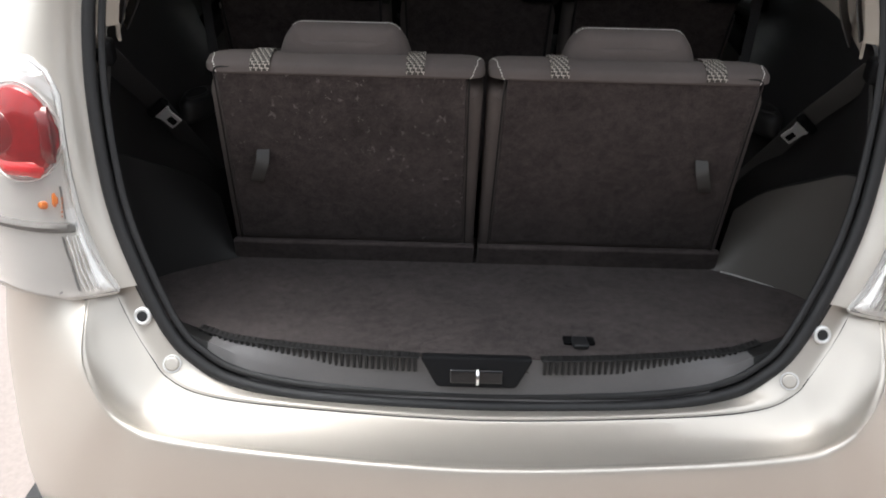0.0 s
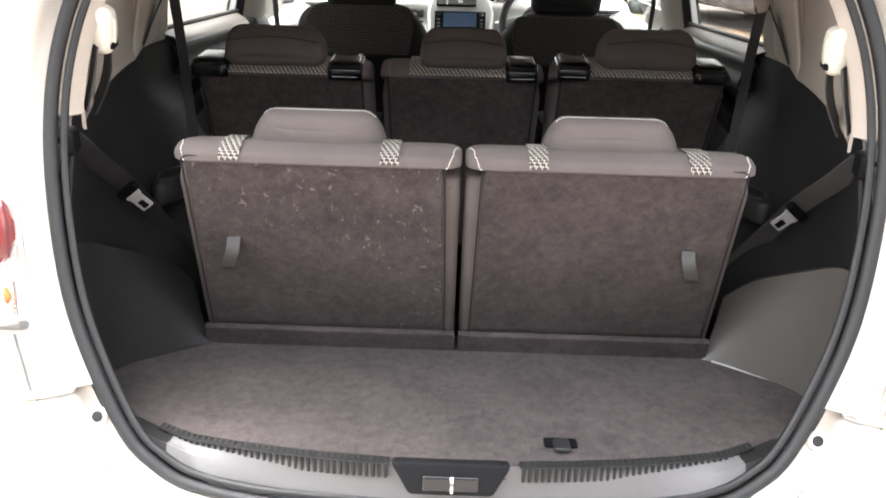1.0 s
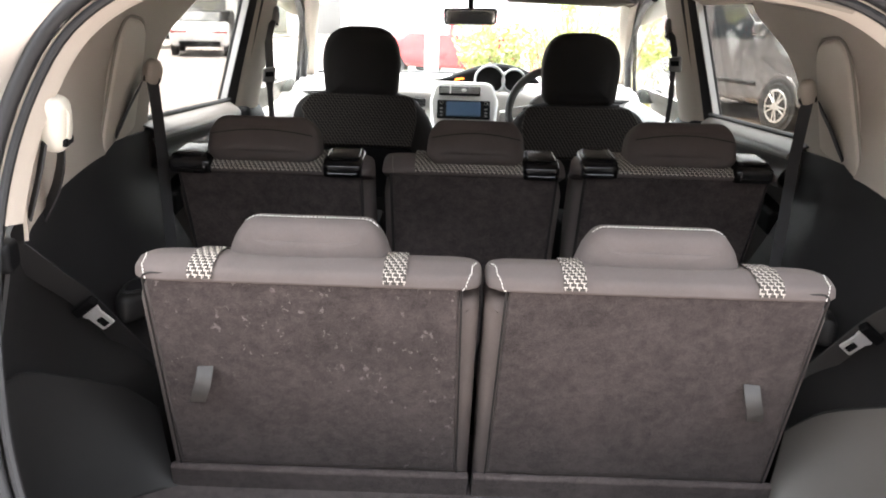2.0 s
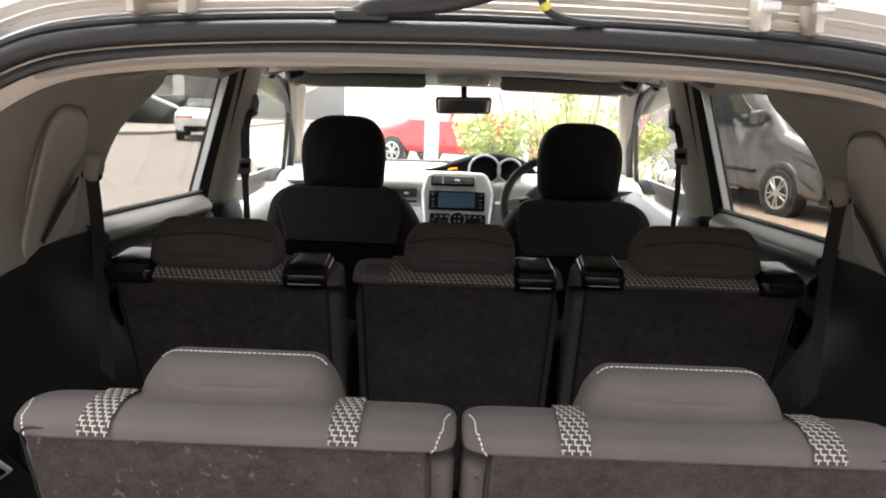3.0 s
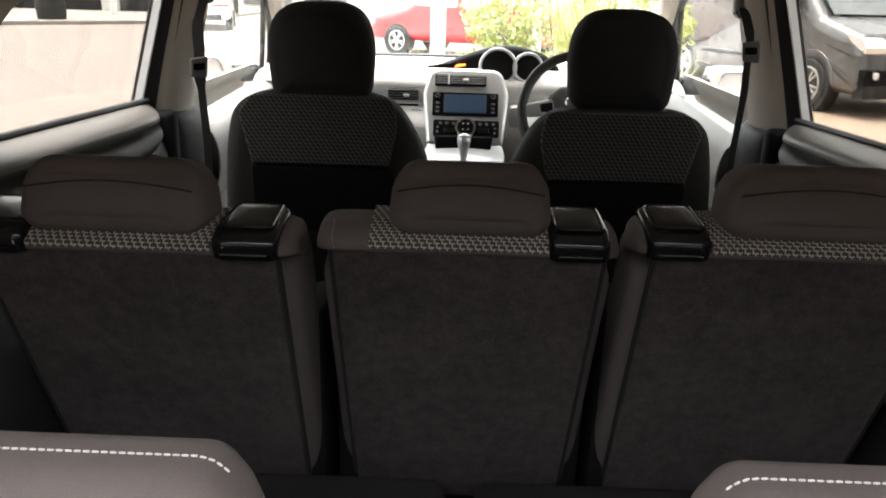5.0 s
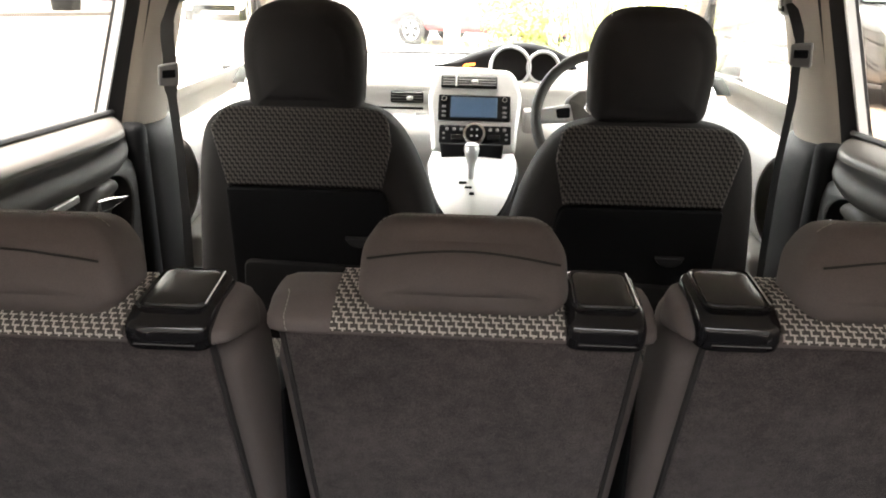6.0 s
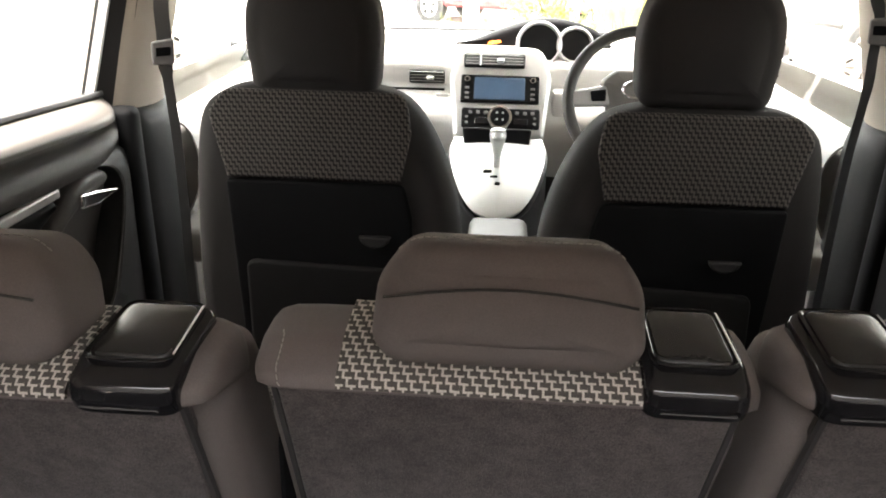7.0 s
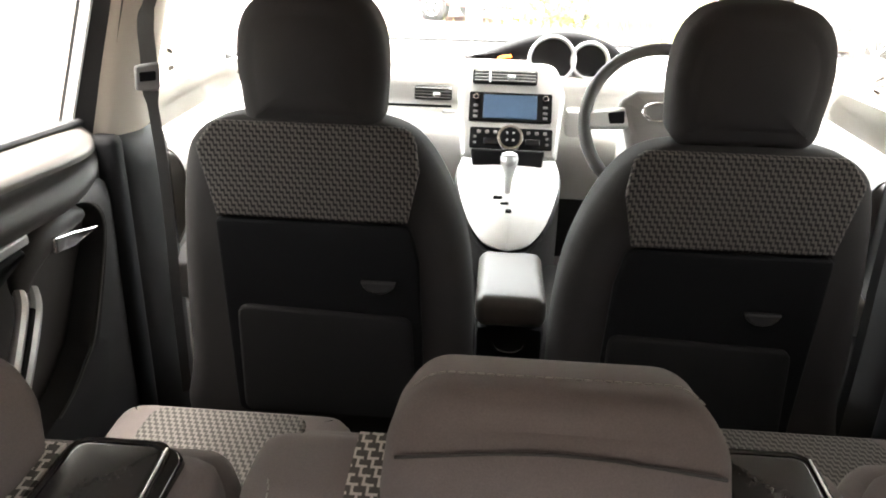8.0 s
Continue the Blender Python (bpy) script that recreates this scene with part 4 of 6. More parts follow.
    part("front_armrest", puff(rounded([(3.10, .86), (3.75, .90), (3.95, .98), (3.75, .83), (3.10, .78)], .02, 4), .07, .02, basis((s * .665, 0, 0), (0, 1, 0), (0, 0, 1))), "door_trim", fd, "pale door armrest")
    part("front_door_trim", sheet(patch([[(s * a, y, z + .25 * (y - 3.2) * .2) for a, z in ((.70, .86), (.665, .93), (.655, 1.0), (.67, 1.06), (.70, 1.085))] for y in (3.17, 3.4, 3.7, 4.05)], 3, 3), .004, flip=s > 0), "door_trim", fd, "pale upper door trim")
    def lean_in(pts, x0, z0):
        return [(s * (x0 - .25 * (z - z0)), y, z) for y, z in pts]
    def pane_mesh(pts):
        bm = bmesh.new()
        a = [bm.verts.new(p) for p in pts]
        b = [bm.verts.new((p[0] + s * .004, p[1], p[2])) for p in pts]
        bm.faces.new(a), bm.faces.new(list(reversed(b)))
        for k in range(len(a)):
            q = (k + 1) % len(a)
            bm.faces.new((a[k], b[k], b[q], a[q]))
        return bm
    win = lean_in(rounded([(2.29, 1.190), (2.985, 1.160), (3.035, 1.525), (2.56, 1.492), (2.43, 1.435), (2.335, 1.31)], [.005, .02, .02, .10, .1, .1], 5), .785, 1.165)
    pane = part("rear_window_pane", pane_mesh(win), "pane_tint", car, "lightly tinted rear door window")
    pane.visible_shadow = False
    part("window_gasket", tube(win, .007, 6, True), "rubber", car, "black window gasket")
    fw = lean_in(rounded([(3.20, 1.060), (4.10, 1.100), (4.07, 1.27), (3.88, 1.40), (3.45, 1.515), (3.16, 1.510)], [.01, .01, .1, .12, .1, .02], 5), .750, 1.10)
    pane = part("front_window_pane", pane_mesh(fw), "pane", car, "clear front door window")
    pane.visible_shadow = False
    # outer skin above the belt: fills between windows so the cabin is closed
    part("door_skin", sheet(patch([[(s * .885, y, .78), (s * .88, y, 1.0), (s * .80, y, 1.155)] for y in (2.1, 2.6, 3.2, 4.1)], 3, 3), .006), "paint", car)

# windscreen
ws = patch([[(x, y + .10 * (1 - (x / .75) ** 2), z) for x in (-.73, -.4, 0, .4, .73)] for y, z in ((3.80, 1.52), (4.05, 1.37), (4.30, 1.20), (4.42, 1.10))], 3, 3)
pane = part("windscreen", sheet(ws, .005), "pane", car, "clear windscreen")
pane.visible_shadow = False
part("cabin_floor", box(-.74, .74, 1.75, 4.3, .40, .44, .01), "carpet", car, "dark carpeted cabin floor")
part("bulkhead", box(-.74, .74, 4.28, 4.34, .40, 1.10, .01), "trim", car)
# ---- third row seats ----
BACK3 = lambda z, x=0: Vector((x, 1.738 - 0.418 * (z - 0.65), z))
V3 = Vector((0, -0.386, 0.923)).normalized()


def on_back3(x, z, off=0.0):
    return BACK3(z, x) + Vector((0, -0.923, -0.386)) * off


def third_row_seat(s):
    t = thing("car_seat", "upright grey cloth rear seat with a carpeted back" if s > 0 else "upright grey cloth rear seat with a scuffed carpeted back", "car seat", (s * .25, 1.75, .64), "third row seats")
    m = basis(BACK3(.65), (1, 0, 0), V3)          # u = x, v up the back, w out of the back toward the tailgate
    m = m if (m.to_3x3() @ Vector((0, 0, 1))).y < 0 else basis(BACK3(.65), (-1, 0, 0), V3)
    sgn = 1 if (m.to_3x3() @ Vector((1, 0, 0))).x > 0 else -1
    L = lambda z: (z - .65) / .923
    U = lambda x: s * x * sgn
    out = rounded([(U(.005), L(.650)), (U(.004), L(1.070)), (U(.470), L(1.070)), (U(.476), L(1.05)), (U(.514), L(.645))], [.01, .02, .03, .02, .01], 4)
    part("backrest", puff(out, .095, .018, m @ Matrix.Translation((0, 0, -.052))), "fabric", t, "grey cloth seat back")
    board = rounded([(U(.028), L(.712)), (U(.034), L(1.106)), (U(.452), L(1.106)), (U(.487), L(.712))], [.004, .014, .014, .004], 4)
    part("carpet_board", puff(board, .012, .004, m @ Matrix.Translation((0, 0, -.003))), "carpet_scratched" if s < 0 else "carpet", t, "dark carpeted back board with pale scuffs" if s < 0 else "dark carpeted back board")
    part("piping", tube([m @ Vector((u, v, .0005)) for u, v in rounded([(U(.024), L(.700)), (U(.030), L(1.1075)), (U(.456), L(1.1075)), (U(.492), L(.700))], [.004, .016, .016, .004], 4)], .0016, 6, True), "fabric_dark", t)
    part("seam_thread", stitches([m @ Vector((U(.0235), L(.72) + (L(1.08) - L(.72)) * k / 20, .003)) for k in range(21)], .007, .005, .0005), "fabric", t)
    flap = rounded([(U(.004), L(.642)), (U(.004), L(.704)), (U(.508), L(.704)), (U(.516), L(.642))], .003, 2)
    part("carpet_flap", puff(flap, .014, .004, m @ Matrix.Translation((0, 0, .004))), "carpet", t, "carpeted flap along the foot of the seat")
    # padded top roll: its section in (y, z), swept across
    cy, cz = 1.604, 1.100
    sec = rounded([(-.0615, -.003), (-.0585, .0145), (-.024, .0250), (.026, .0185), (.052, -.03)], [.005, .020, .045, .03, .01], 7)
    ends = [(0, .45), (.0015, .62), (.004, .74), (.009, .85), (.016, .93), (.026, .98), (.040, 1.0)]
    xs = [.003 + e for e, _ in ends] + [.15, .24, .33] + [.474 - e * 1.35 for e, _ in reversed(ends)]
    sc = [k for _, k in ends] + [1, 1, 1] + [k for _, k in reversed(ends)]
    rings = [[(s * x, cy + a * k, cz + b * k) for a, b in sec] for x, k in zip(xs, sc)]
    roll = part("top_roll", loft(rings), "fabric", t, "padded grey cloth top roll")
    for x0, x1 in ((.104, .134), (.360, .393)):
        rows = [[(s * x, cy + a * 1.02 - (.0006 if a < 0 else 0), cz + b * 1.02 + .0012) for a, b in sec if not (a < -.03 and b < .0012)] for x in (x0, x0 + .003, (x0 + x1) / 2, x1 - .003, x1)]
        part("zigzag_strip", sheet(rows, .0018, flip=s < 0), "zig", t, "strip of pale zigzag woven cloth")
    def roll_scale(x):
        for (xa, ka), (xb, kb) in zip(zip(xs, sc), zip(xs[1:], sc[1:])):
            if xa <= x <= xb:
                return ka + (kb - ka) * (x - xa) / (xb - xa)
        return sc[0]
    front = [q for q in sec if q[0] < .004 and q[1] > -.0025]
    for xa, xb in ((.010, .027), (.464, .450)):
        pts = []
        for i, (a, b) in enumerate(reversed(front)):
            x = xa + (xb - xa) * i / (len(front) - 1)
            k = roll_scale(x)
            pts.append((s * x, cy + a * k - .0004, cz + b * k + .0004))
        part("stitching", stitches(crom(pts, 2), .0055, .004, .0009), "stitch", roll)
    # headrest folded low on the roll
    hr = rounded([(-.126, -.055), (-.104, .006), (-.086, .031), (.086, .031), (.104, .006), (.126, -.055)], [.012, .05, .028, .028, .05, .012], 7)
    c = s * .243
    mh = basis((c, 1.626, 1.137), (1, 0, 0), (0, .04, 1))
    head = part("headrest", puff(hr, .074, .026, mh, bulge=.006, back=.006, seg=5), "fabric", t, "low grey cloth headrest")
    wz = .0375 if (mh.to_3x3() @ Vector((0, 0, 1))).y < 0 else -.0375
    part("stitching", stitches([mh @ Vector((u, v + .0006, wz * .05)) for u, v in hr if v > .02], .0055, .004, .0009), "stitch", head)
    part("seam", tube([mh @ Vector((-.098 + .196 * k / 12, -.045 + .004 * math.sin(math.pi * k / 12), wz * 1.08)) for k in range(13)], .0016, 5), "seam", head)
    # pull tab
    x0 = s * .402
    tab = crom([on_back3(x0 - s * .0, .940, .004), on_back3(x0 - s * .000, .930, .022), on_back3(x0 + s * .010, .905, .024), on_back3(x0 + s * .022, .876, .014), on_back3(x0 + s * .024, .872, .004)], 4)
    part("pull_tab", ribbon(tab, (1, 0, 0), .023, .003), "belt_grey", t, "short grey webbing pull tab")
    part("cushion", puff(rounded([(U(.02), 0), (U(.50), 0), (U(.50), .42), (U(.02), .42)], .03, 4), .11, .03, basis((0, 1.78, .70), (sgn, 0, 0), (0, 1, -.02))), "fabric_dark", t)
    part("seat_base", box(min(s * .04, s * .48), max(s * .04, s * .48), 1.76, 2.08, .44, .64, .01), "trim", t)
    return t


for s in (-1, 1):
    third_row_seat(s)

# ---- second row ----
BACK2 = lambda z, x=0: Vector((x, 2.088 - 0.36 * (z - 1.13), z))
V2 = Vector((0, -.36, 1)).normalized()


def latch_cover(t, x0, x1):
    """Glossy black catch cover moulded over the rear top corner of a seat, with a satin lid."""
    w, c = x1 - x0, (x0 + x1) / 2
    sec = rounded([(2.166, 1.167), (2.160, 1.176), (2.092, 1.170), (2.068, 1.160), (2.067, 1.146), (2.072, 1.134), (2.084, 1.131), (2.150, 1.140)], [.004, .006, .022, .020, .010, .006, .004, .004], 5)
    cy, cz = 2.112, 1.148
    ends = [(0, .80), (.0012, .87), (.004, .94), (.009, .985), (.015, 1.0)]
    xs = [e for e, _ in ends] + [w / 2] + [w - e for e, _ in reversed(ends)]
    sc = [k for _, k in ends] + [1.0] + [k for _, k in reversed(ends)]
    cv = part("catch_cover", loft([[(x0 + x, cy + (a - cy) * k, cz + (b - cz) * k) for a, b in sec] for x, k in zip(xs, sc)]), "gloss", t, "glossy black catch cover on the seat corner", sharp=75)
    m1 = basis((c, 2.1260, 1.1730), (1, 0, 0), (0, .995, .100))
    part("lid", puff(rounded([(-w * .38, -.038), (w * .38, -.038), (w * .36, .030), (-w * .36, .030)], .010, 5), .006, .0026, m1, bulge=.0022), "satin", cv, "satin black lid")
    part("lid_frame", tube([m1 @ Vector((u, v, .0008)) for u, v in rounded([(-w * .41, -.041), (w * .41, -.041), (w * .39, .033), (-w * .39, .033)], .011, 5)], .0022, 6, True), "gloss", cv, "raised gloss frame round the lid")
    # hair-thin silver tube imitates the glint on the gloss edge
    part("lid_glint", tube([m1 @ Vector((x, y, .0030)) for x, y in ((w * .408, -.034), (w * .398, .0), (w * .388, .028))], .0007, 6), "silver", cv, "thin silver line for the glint along the lid")
    part("lip_rib", tube([(c + x, 2.0672, 1.1425) for x in (-w * .36, 0, w * .36)], .0016, 8), "gloss", cv)


def second_row_seat(x0, x1, head, covers, zig, dy, dz):
    t = thing("car_seat", "middle row seat from behind, grey cloth top and carpeted back", "car seat", ((x0 + x1) / 2, 2.2, .44), "second row seats")
    m = basis(BACK2(.60), (1, 0, 0), V2)
    zs = 1 if (m.to_3x3() @ Vector((0, 0, 1))).y < 0 else -1
    L = lambda z: (z - .60) / V2.z
    dp = .12
    out = rounded([(x0 + .007, L(.55)), (x0 + .003, L(1.105)), (x1 - .003, L(1.105)), (x1 - .007, L(.55))], [.01, .03, .03, .01], 5)
    part("backrest", puff(out, dp, .026, m @ Matrix.Translation((0, 0, -zs * (dp / 2 + .002)))), "fabric", t, "grey cloth seat back")
    board = rounded([(x0 + .029, L(.56)), (x0 + .022, L(1.146)), (x1 - .022, L(1.146)), (x1 - .029, L(.56))], [.004, .012, .012, .004], 4)
    part("carpet_board", puff(board, .020, .004, m @ Matrix.Translation((0, 0, -zs * .006))), "carpet", t, "dark carpeted back board")
    for xa, xb in ((x0 + .027, x0 + .020), (x1 - .027, x1 - .020)):
        part("piping", tube([m @ Vector((xa + (xb - xa) * k / 10, L(.56) + (L(1.145) - L(.56)) * k / 10, zs * .0005)) for k in range(11)], .0035, 6), "fabric_dark", t)
    # padded top: section in (y, z)
    sec = rounded([(2.076, 1.138), (2.078, 1.150), (2.112, 1.164), (2.175, 1.167), (2.195, 1.10)], [.005, .012, .03, .03, .02], 5)
    n = len(sec)
    cy, cz = 2.145, 1.132
    w = x1 - x0
    xs = [0, .002, .007, .018, .04, w / 2, w - .04, w - .018, w - .007, w - .002, w]
    sc = [.45, .70, .87, .97, 1, 1, 1, .97, .87, .70, .45]
    top = part("top_roll", loft([[(x0 + x, cy + (a - cy) * k, cz + (b - cz) * k) for a, b in sec] for x, k in zip(xs, sc)]), "fabric", t, "padded grey cloth top roll")
    for za, zb in zig:
        prof = [(2.0745, 1.1425), (2.0755, 1.147), (2.081, 1.1515), (2.096, 1.1580), (2.115, 1.1645), (2.145, 1.1665), (2.162, 1.1670)]
        part("zigzag_strip", sheet([[(za + (zb - za) * k / 4, y, z + .0012) for y, z in prof] for k in range(5)], .003), "zig", t, "band of pale zigzag woven cloth")
    for xa, d in ((x0 + .020, 1), (x1 - .020, -1)):
        line = [q for q in sec if q[0] < 2.14 and q[1] > 1.139]
        pts = []
        for i, (y, z) in enumerate(line):
            ox = .006 * (1 - i / (len(line) - 1))
            k = .972 + .03 * ox / .022
            pts.append((xa + d * ox, cy + (y - cy) * k - .0009, cz + (z - cz) * k + .0009))
        pts = crom(pts, 2)
        part("stitching", stitches(pts, .0055, .004, .0006), "stitch_dim", top)
    for a, b in covers:
        latch_cover(t, a, b)
    # headrest
    c, hw = head
    hr = rounded([(-hw * 1.02, -.034), (-hw * .97, .012), (-hw * .78, .040), (hw * .78, .040), (hw * .97, .012), (hw * 1.02, -.034), (hw * .84, -.050), (-hw * .84, -.050)], [.026, .04, .035, .035, .04, .026, .026, .026], 6)
    mh = basis((c, 2.130, 1.1985), (1, 0, 0), (0, .24, 1))
    hz = 1 if (mh.to_3x3() @ Vector((0, 0, 1))).y < 0 else -1
    hd = part("headrest", puff(hr, .085, .020, mh, bulge=.008, back=.008, seg=5), "fabric", t, "low grey cloth headrest with a seam")
    line = [(-hw * .90 + 1.80 * hw * k / 20, .002 + .010 * math.sin(math.pi * k / 20)) for k in range(21)]
    part("seam", tube([mh @ Vector((u, v, hz * (.0427 + .0080 * max(0.0, 1 - math.hypot(u / hw, v / .045) ** 2.5)))) for u, v in line], .0011, 5), "seam", hd)
    part("stitching", stitches([mh @ Vector((u, v + .0008, hz * .012)) for u, v in hr if v > .03], .0055, .004, .0006), "stitch_dim", hd)
    # near-black boxes added to give the gaps between seats their deep shade
    for xs_ in ((x0 - .002, x0 + .030), (x1 - .030, x1 + .002)):
        part("gap_filler", box(*xs_, 2.235, 2.36, .58, 1.00, .01), "recess", t, "black filler for the shaded gap between the seats")
    # cushion
    cush = part("cushion", puff(rounded([(x0 + .02, 0), (x1 - .02, 0), (x1 - .02, .32), (x0 + .02, .32)], .05, 5), .15, .045, basis((0, 2.41, .735), (1, 0, 0), (0, 1, .05)), bulge=.008, back=.008), "fabric", t, "grey cloth cushion")
    if abs(c) > .2:
        part("cushion_insert", puff(rounded([(x0 + .075, .010), (x1 - .075, .010), (x1 - .085, .285), (x0 + .085, .285)], .03, 5), .020, .009, basis((0, 2.41, .735), (1, 0, 0), (0, 1, .05)) @ Matrix.Translation((0, 0, .073)), bulge=.004), "zig_seat", cush, "grey zigzag cloth insert")
    part("seat_base", box(x0 + .03, x1 - .03, 2.25, 2.62, .44, .66, .01), "black", t)
    t.location += Vector((0, dy, dz))
    return t


second_row_seat(-.190, .183, (-.002, .097), [(.094, .166)], [(-.122, .093)], .010, 0)
second_row_seat(-.606, -.206, (-.420, .110), [(-.300, -.224), (-.602, -.520)], [(-.518, -.302)], -.022, 0)
second_row_seat(.198, .600, (.407, .108), [(.208, .280), (.508, .585)], [(.282, .506)], .0, .010)


# ---- front seats ----
def front_seat(s):
    t = thing("car_seat", "dark cloth front seat seen from behind with zigzag upper panel", "car seat", (s * .31, 3.0, .44), "front seats")
    c = s * .305
    sil = [(-.235, .62), (-.258, .80), (-.252, .98), (-.238, 1.12), (-.212, 1.190), (-.14, 1.219), (.0, 1.222), (.09, 1.216), (.150, 1.184), (.200, 1.10), (.232, .98), (.240, .80), (.235, .62)]
    sil = [(c + (u if s < 0 else -u), v) for u, v in sil]
    out = [tuple(p) for p in crom([(u, v, 0) for u, v in sil], 4, True)]
    out = [(p[0], p[1]) for p in out]
    m = basis((0, 2.94, 0), (1, 0, 0), (0, 0, 1))
    fz = 1 if (m.to_3x3() @ Vector((0, 0, 1))).y < 0 else -1
    part("backrest", puff(out, .13, .045, m, bulge=.004, back=.02, seg=6), "fabric_dark", t, "dark cloth seat back with side bolsters")
    yb = 2.870
    k = 1 if s > 0 else -1
    mb = basis((0, yb, 0), (1, 0, 0), (0, 0, 1))
    pan = rounded([(c - k * -.0 - .175, 1.066), (c - .200, 1.180), (c - .168, 1.219), (c + .140, 1.219), (c + .148, 1.15), (c + .130, 1.066)], [.004, .02, .02, .03, .02, .004], 4) if s < 0 else \
        rounded([(c - .130, 1.066), (c - .148, 1.15), (c - .140, 1.219), (c + .168, 1.219), (c + .200, 1.180), (c + .175, 1.066)], [.004, .02, .03, .02, .02, .004], 4)
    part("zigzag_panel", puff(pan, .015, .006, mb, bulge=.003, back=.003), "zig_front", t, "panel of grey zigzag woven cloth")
    pk = rounded([(c - .165, .70), (c - .178, 1.062), (c + .135, 1.062), (c + .150, 1.0), (c + .165, .70)], [.02, .01, .02, .03, .02], 4) if s < 0 else rounded([(c - .165, .70), (c - .150, 1.0), (c - .135, 1.062), (c + .178, 1.062), (c + .165, .70)], [.02, .03, .02, .01, .02], 4)
    pocket = part("back_panel", puff(pk, .018, .006, mb), "black", t, "black plastic back panel")
    lowp = rounded([(c - .150, .71), (c - .150, .915), (c + .140, .905), (c + .150, .71)], [.02, .02, .02, .02], 4)
    part("map_pocket", puff(lowp, .016, .006, basis((0, yb - .012, 0), (1, 0, 0), (0, 0, 1)), back=.004, bulge=.004), "pocket", t, "black cloth map pocket")
    half = [(.028 * math.cos(a), .022 * math.sin(a)) for a in (math.pi + math.pi * q / 10 for q in range(11))]
    part("coat_hook", puff([(c + .085 + u, .968 + v) for u, v in half], .014, .004, basis((0, yb - .010, 0), (1, 0, 0), (0, 0, 1))), "trim", pocket, "small half-round hook")
    hc = s * .330
    dome = [(math.copysign(.116 * abs(math.cos(a)) ** .60, math.cos(a)), -.020 + .119 * math.sin(a) ** .76) for a in (math.pi * k / 28 for k in range(29))]
    hr = dome + rounded([(-.116, -.020), (-.108, -.112), (.108, -.112), (.116, -.020)], [0, .032, .032, 0], 7)[1:-1]
    mh = basis((hc, 2.945, 1.312 if s < 0 else 1.330), (1, 0, 0), (0, -.06, 1))
    hd = part("headrest", puff(hr, .11, .032, mh, bulge=.012, back=.014, seg=6), "fabric_dark", t, "tall dark cloth headrest")
    part("headrest_collar", box(hc - .075, hc + .075, 2.91, 2.96, 1.205, 1.222, .006), "black", t)
    t.location.z -= .026 if s > 0 else .008
    part("cushion", puff(rounded([(c - .25, 0), (c + .25, 0), (c + .24, .50), (c - .24, .50)], .06, 5), .16, .05, basis((0, 2.98, .66), (1, 0, 0), (0, 1, .05)), bulge=.01, back=.01), "fabric_dark", t)
    part("seat_base", box(c - .2, c + .2, 3.0, 3.4, .44, .60, .01), "black", t)
    return t


for s in (-1, 1):
    front_seat(s)
# ---- belts ----
def belt(name, label, anchor, guide_m, strap_paths, tongue=None, strap="belt", guide="grey", gsize=(.030, .045, .022)):
    t = thing(name, label, "seat belt", anchor, "seat belts")
    g = part("guide", puff(rounded([(-gsize[0], -gsize[1]), (gsize[0], -gsize[1]), (gsize[0], gsize[1]), (-gsize[0], gsize[1])], gsize[0] * .8, 5), gsize[2] * 2, gsize[2] * .8, guide_m, bulge=.004, back=.004), guide, t, "moulded upper belt guide")
    part("slot", puff(rounded([(-gsize[0] * .7, -.006), (gsize[0] * .7, -.006), (gsize[0] * .7, .006), (-gsize[0] * .7, .006)], .004, 3), gsize[2] * 2.3, .003, guide_m @ Matrix.Translation((0, -gsize[1] * .55, 0))), "black", g)
    for pts, wd, w in strap_paths:
        part("webbing", ribbon(crom(pts, 6), wd, w, .0025), strap, t, "woven belt webbing")
    if tongue:
        p, u, v = tongue
        m = basis(p, u, v)
        plate = part("tongue", puff(rounded([(-.024, .012), (.024, .012), (.017, .0), (.017, -.030), (-.017, -.030), (-.017, .0)], .004, 3), .004, .0015, m), "steel", t, "bright metal belt tongue")
        part("tongue_slot", puff(rounded([(-.008, -.008), (.008, -.008), (.008, -.026), (-.008, -.026)], .002, 2), .006, .001, m), "black", plate)
        part("tongue_grip", puff(rounded([(-.030, .012), (.030, .012), (.027, .030), (-.027, .030)], .006, 3), .014, .005, m), "black", t)
    return t


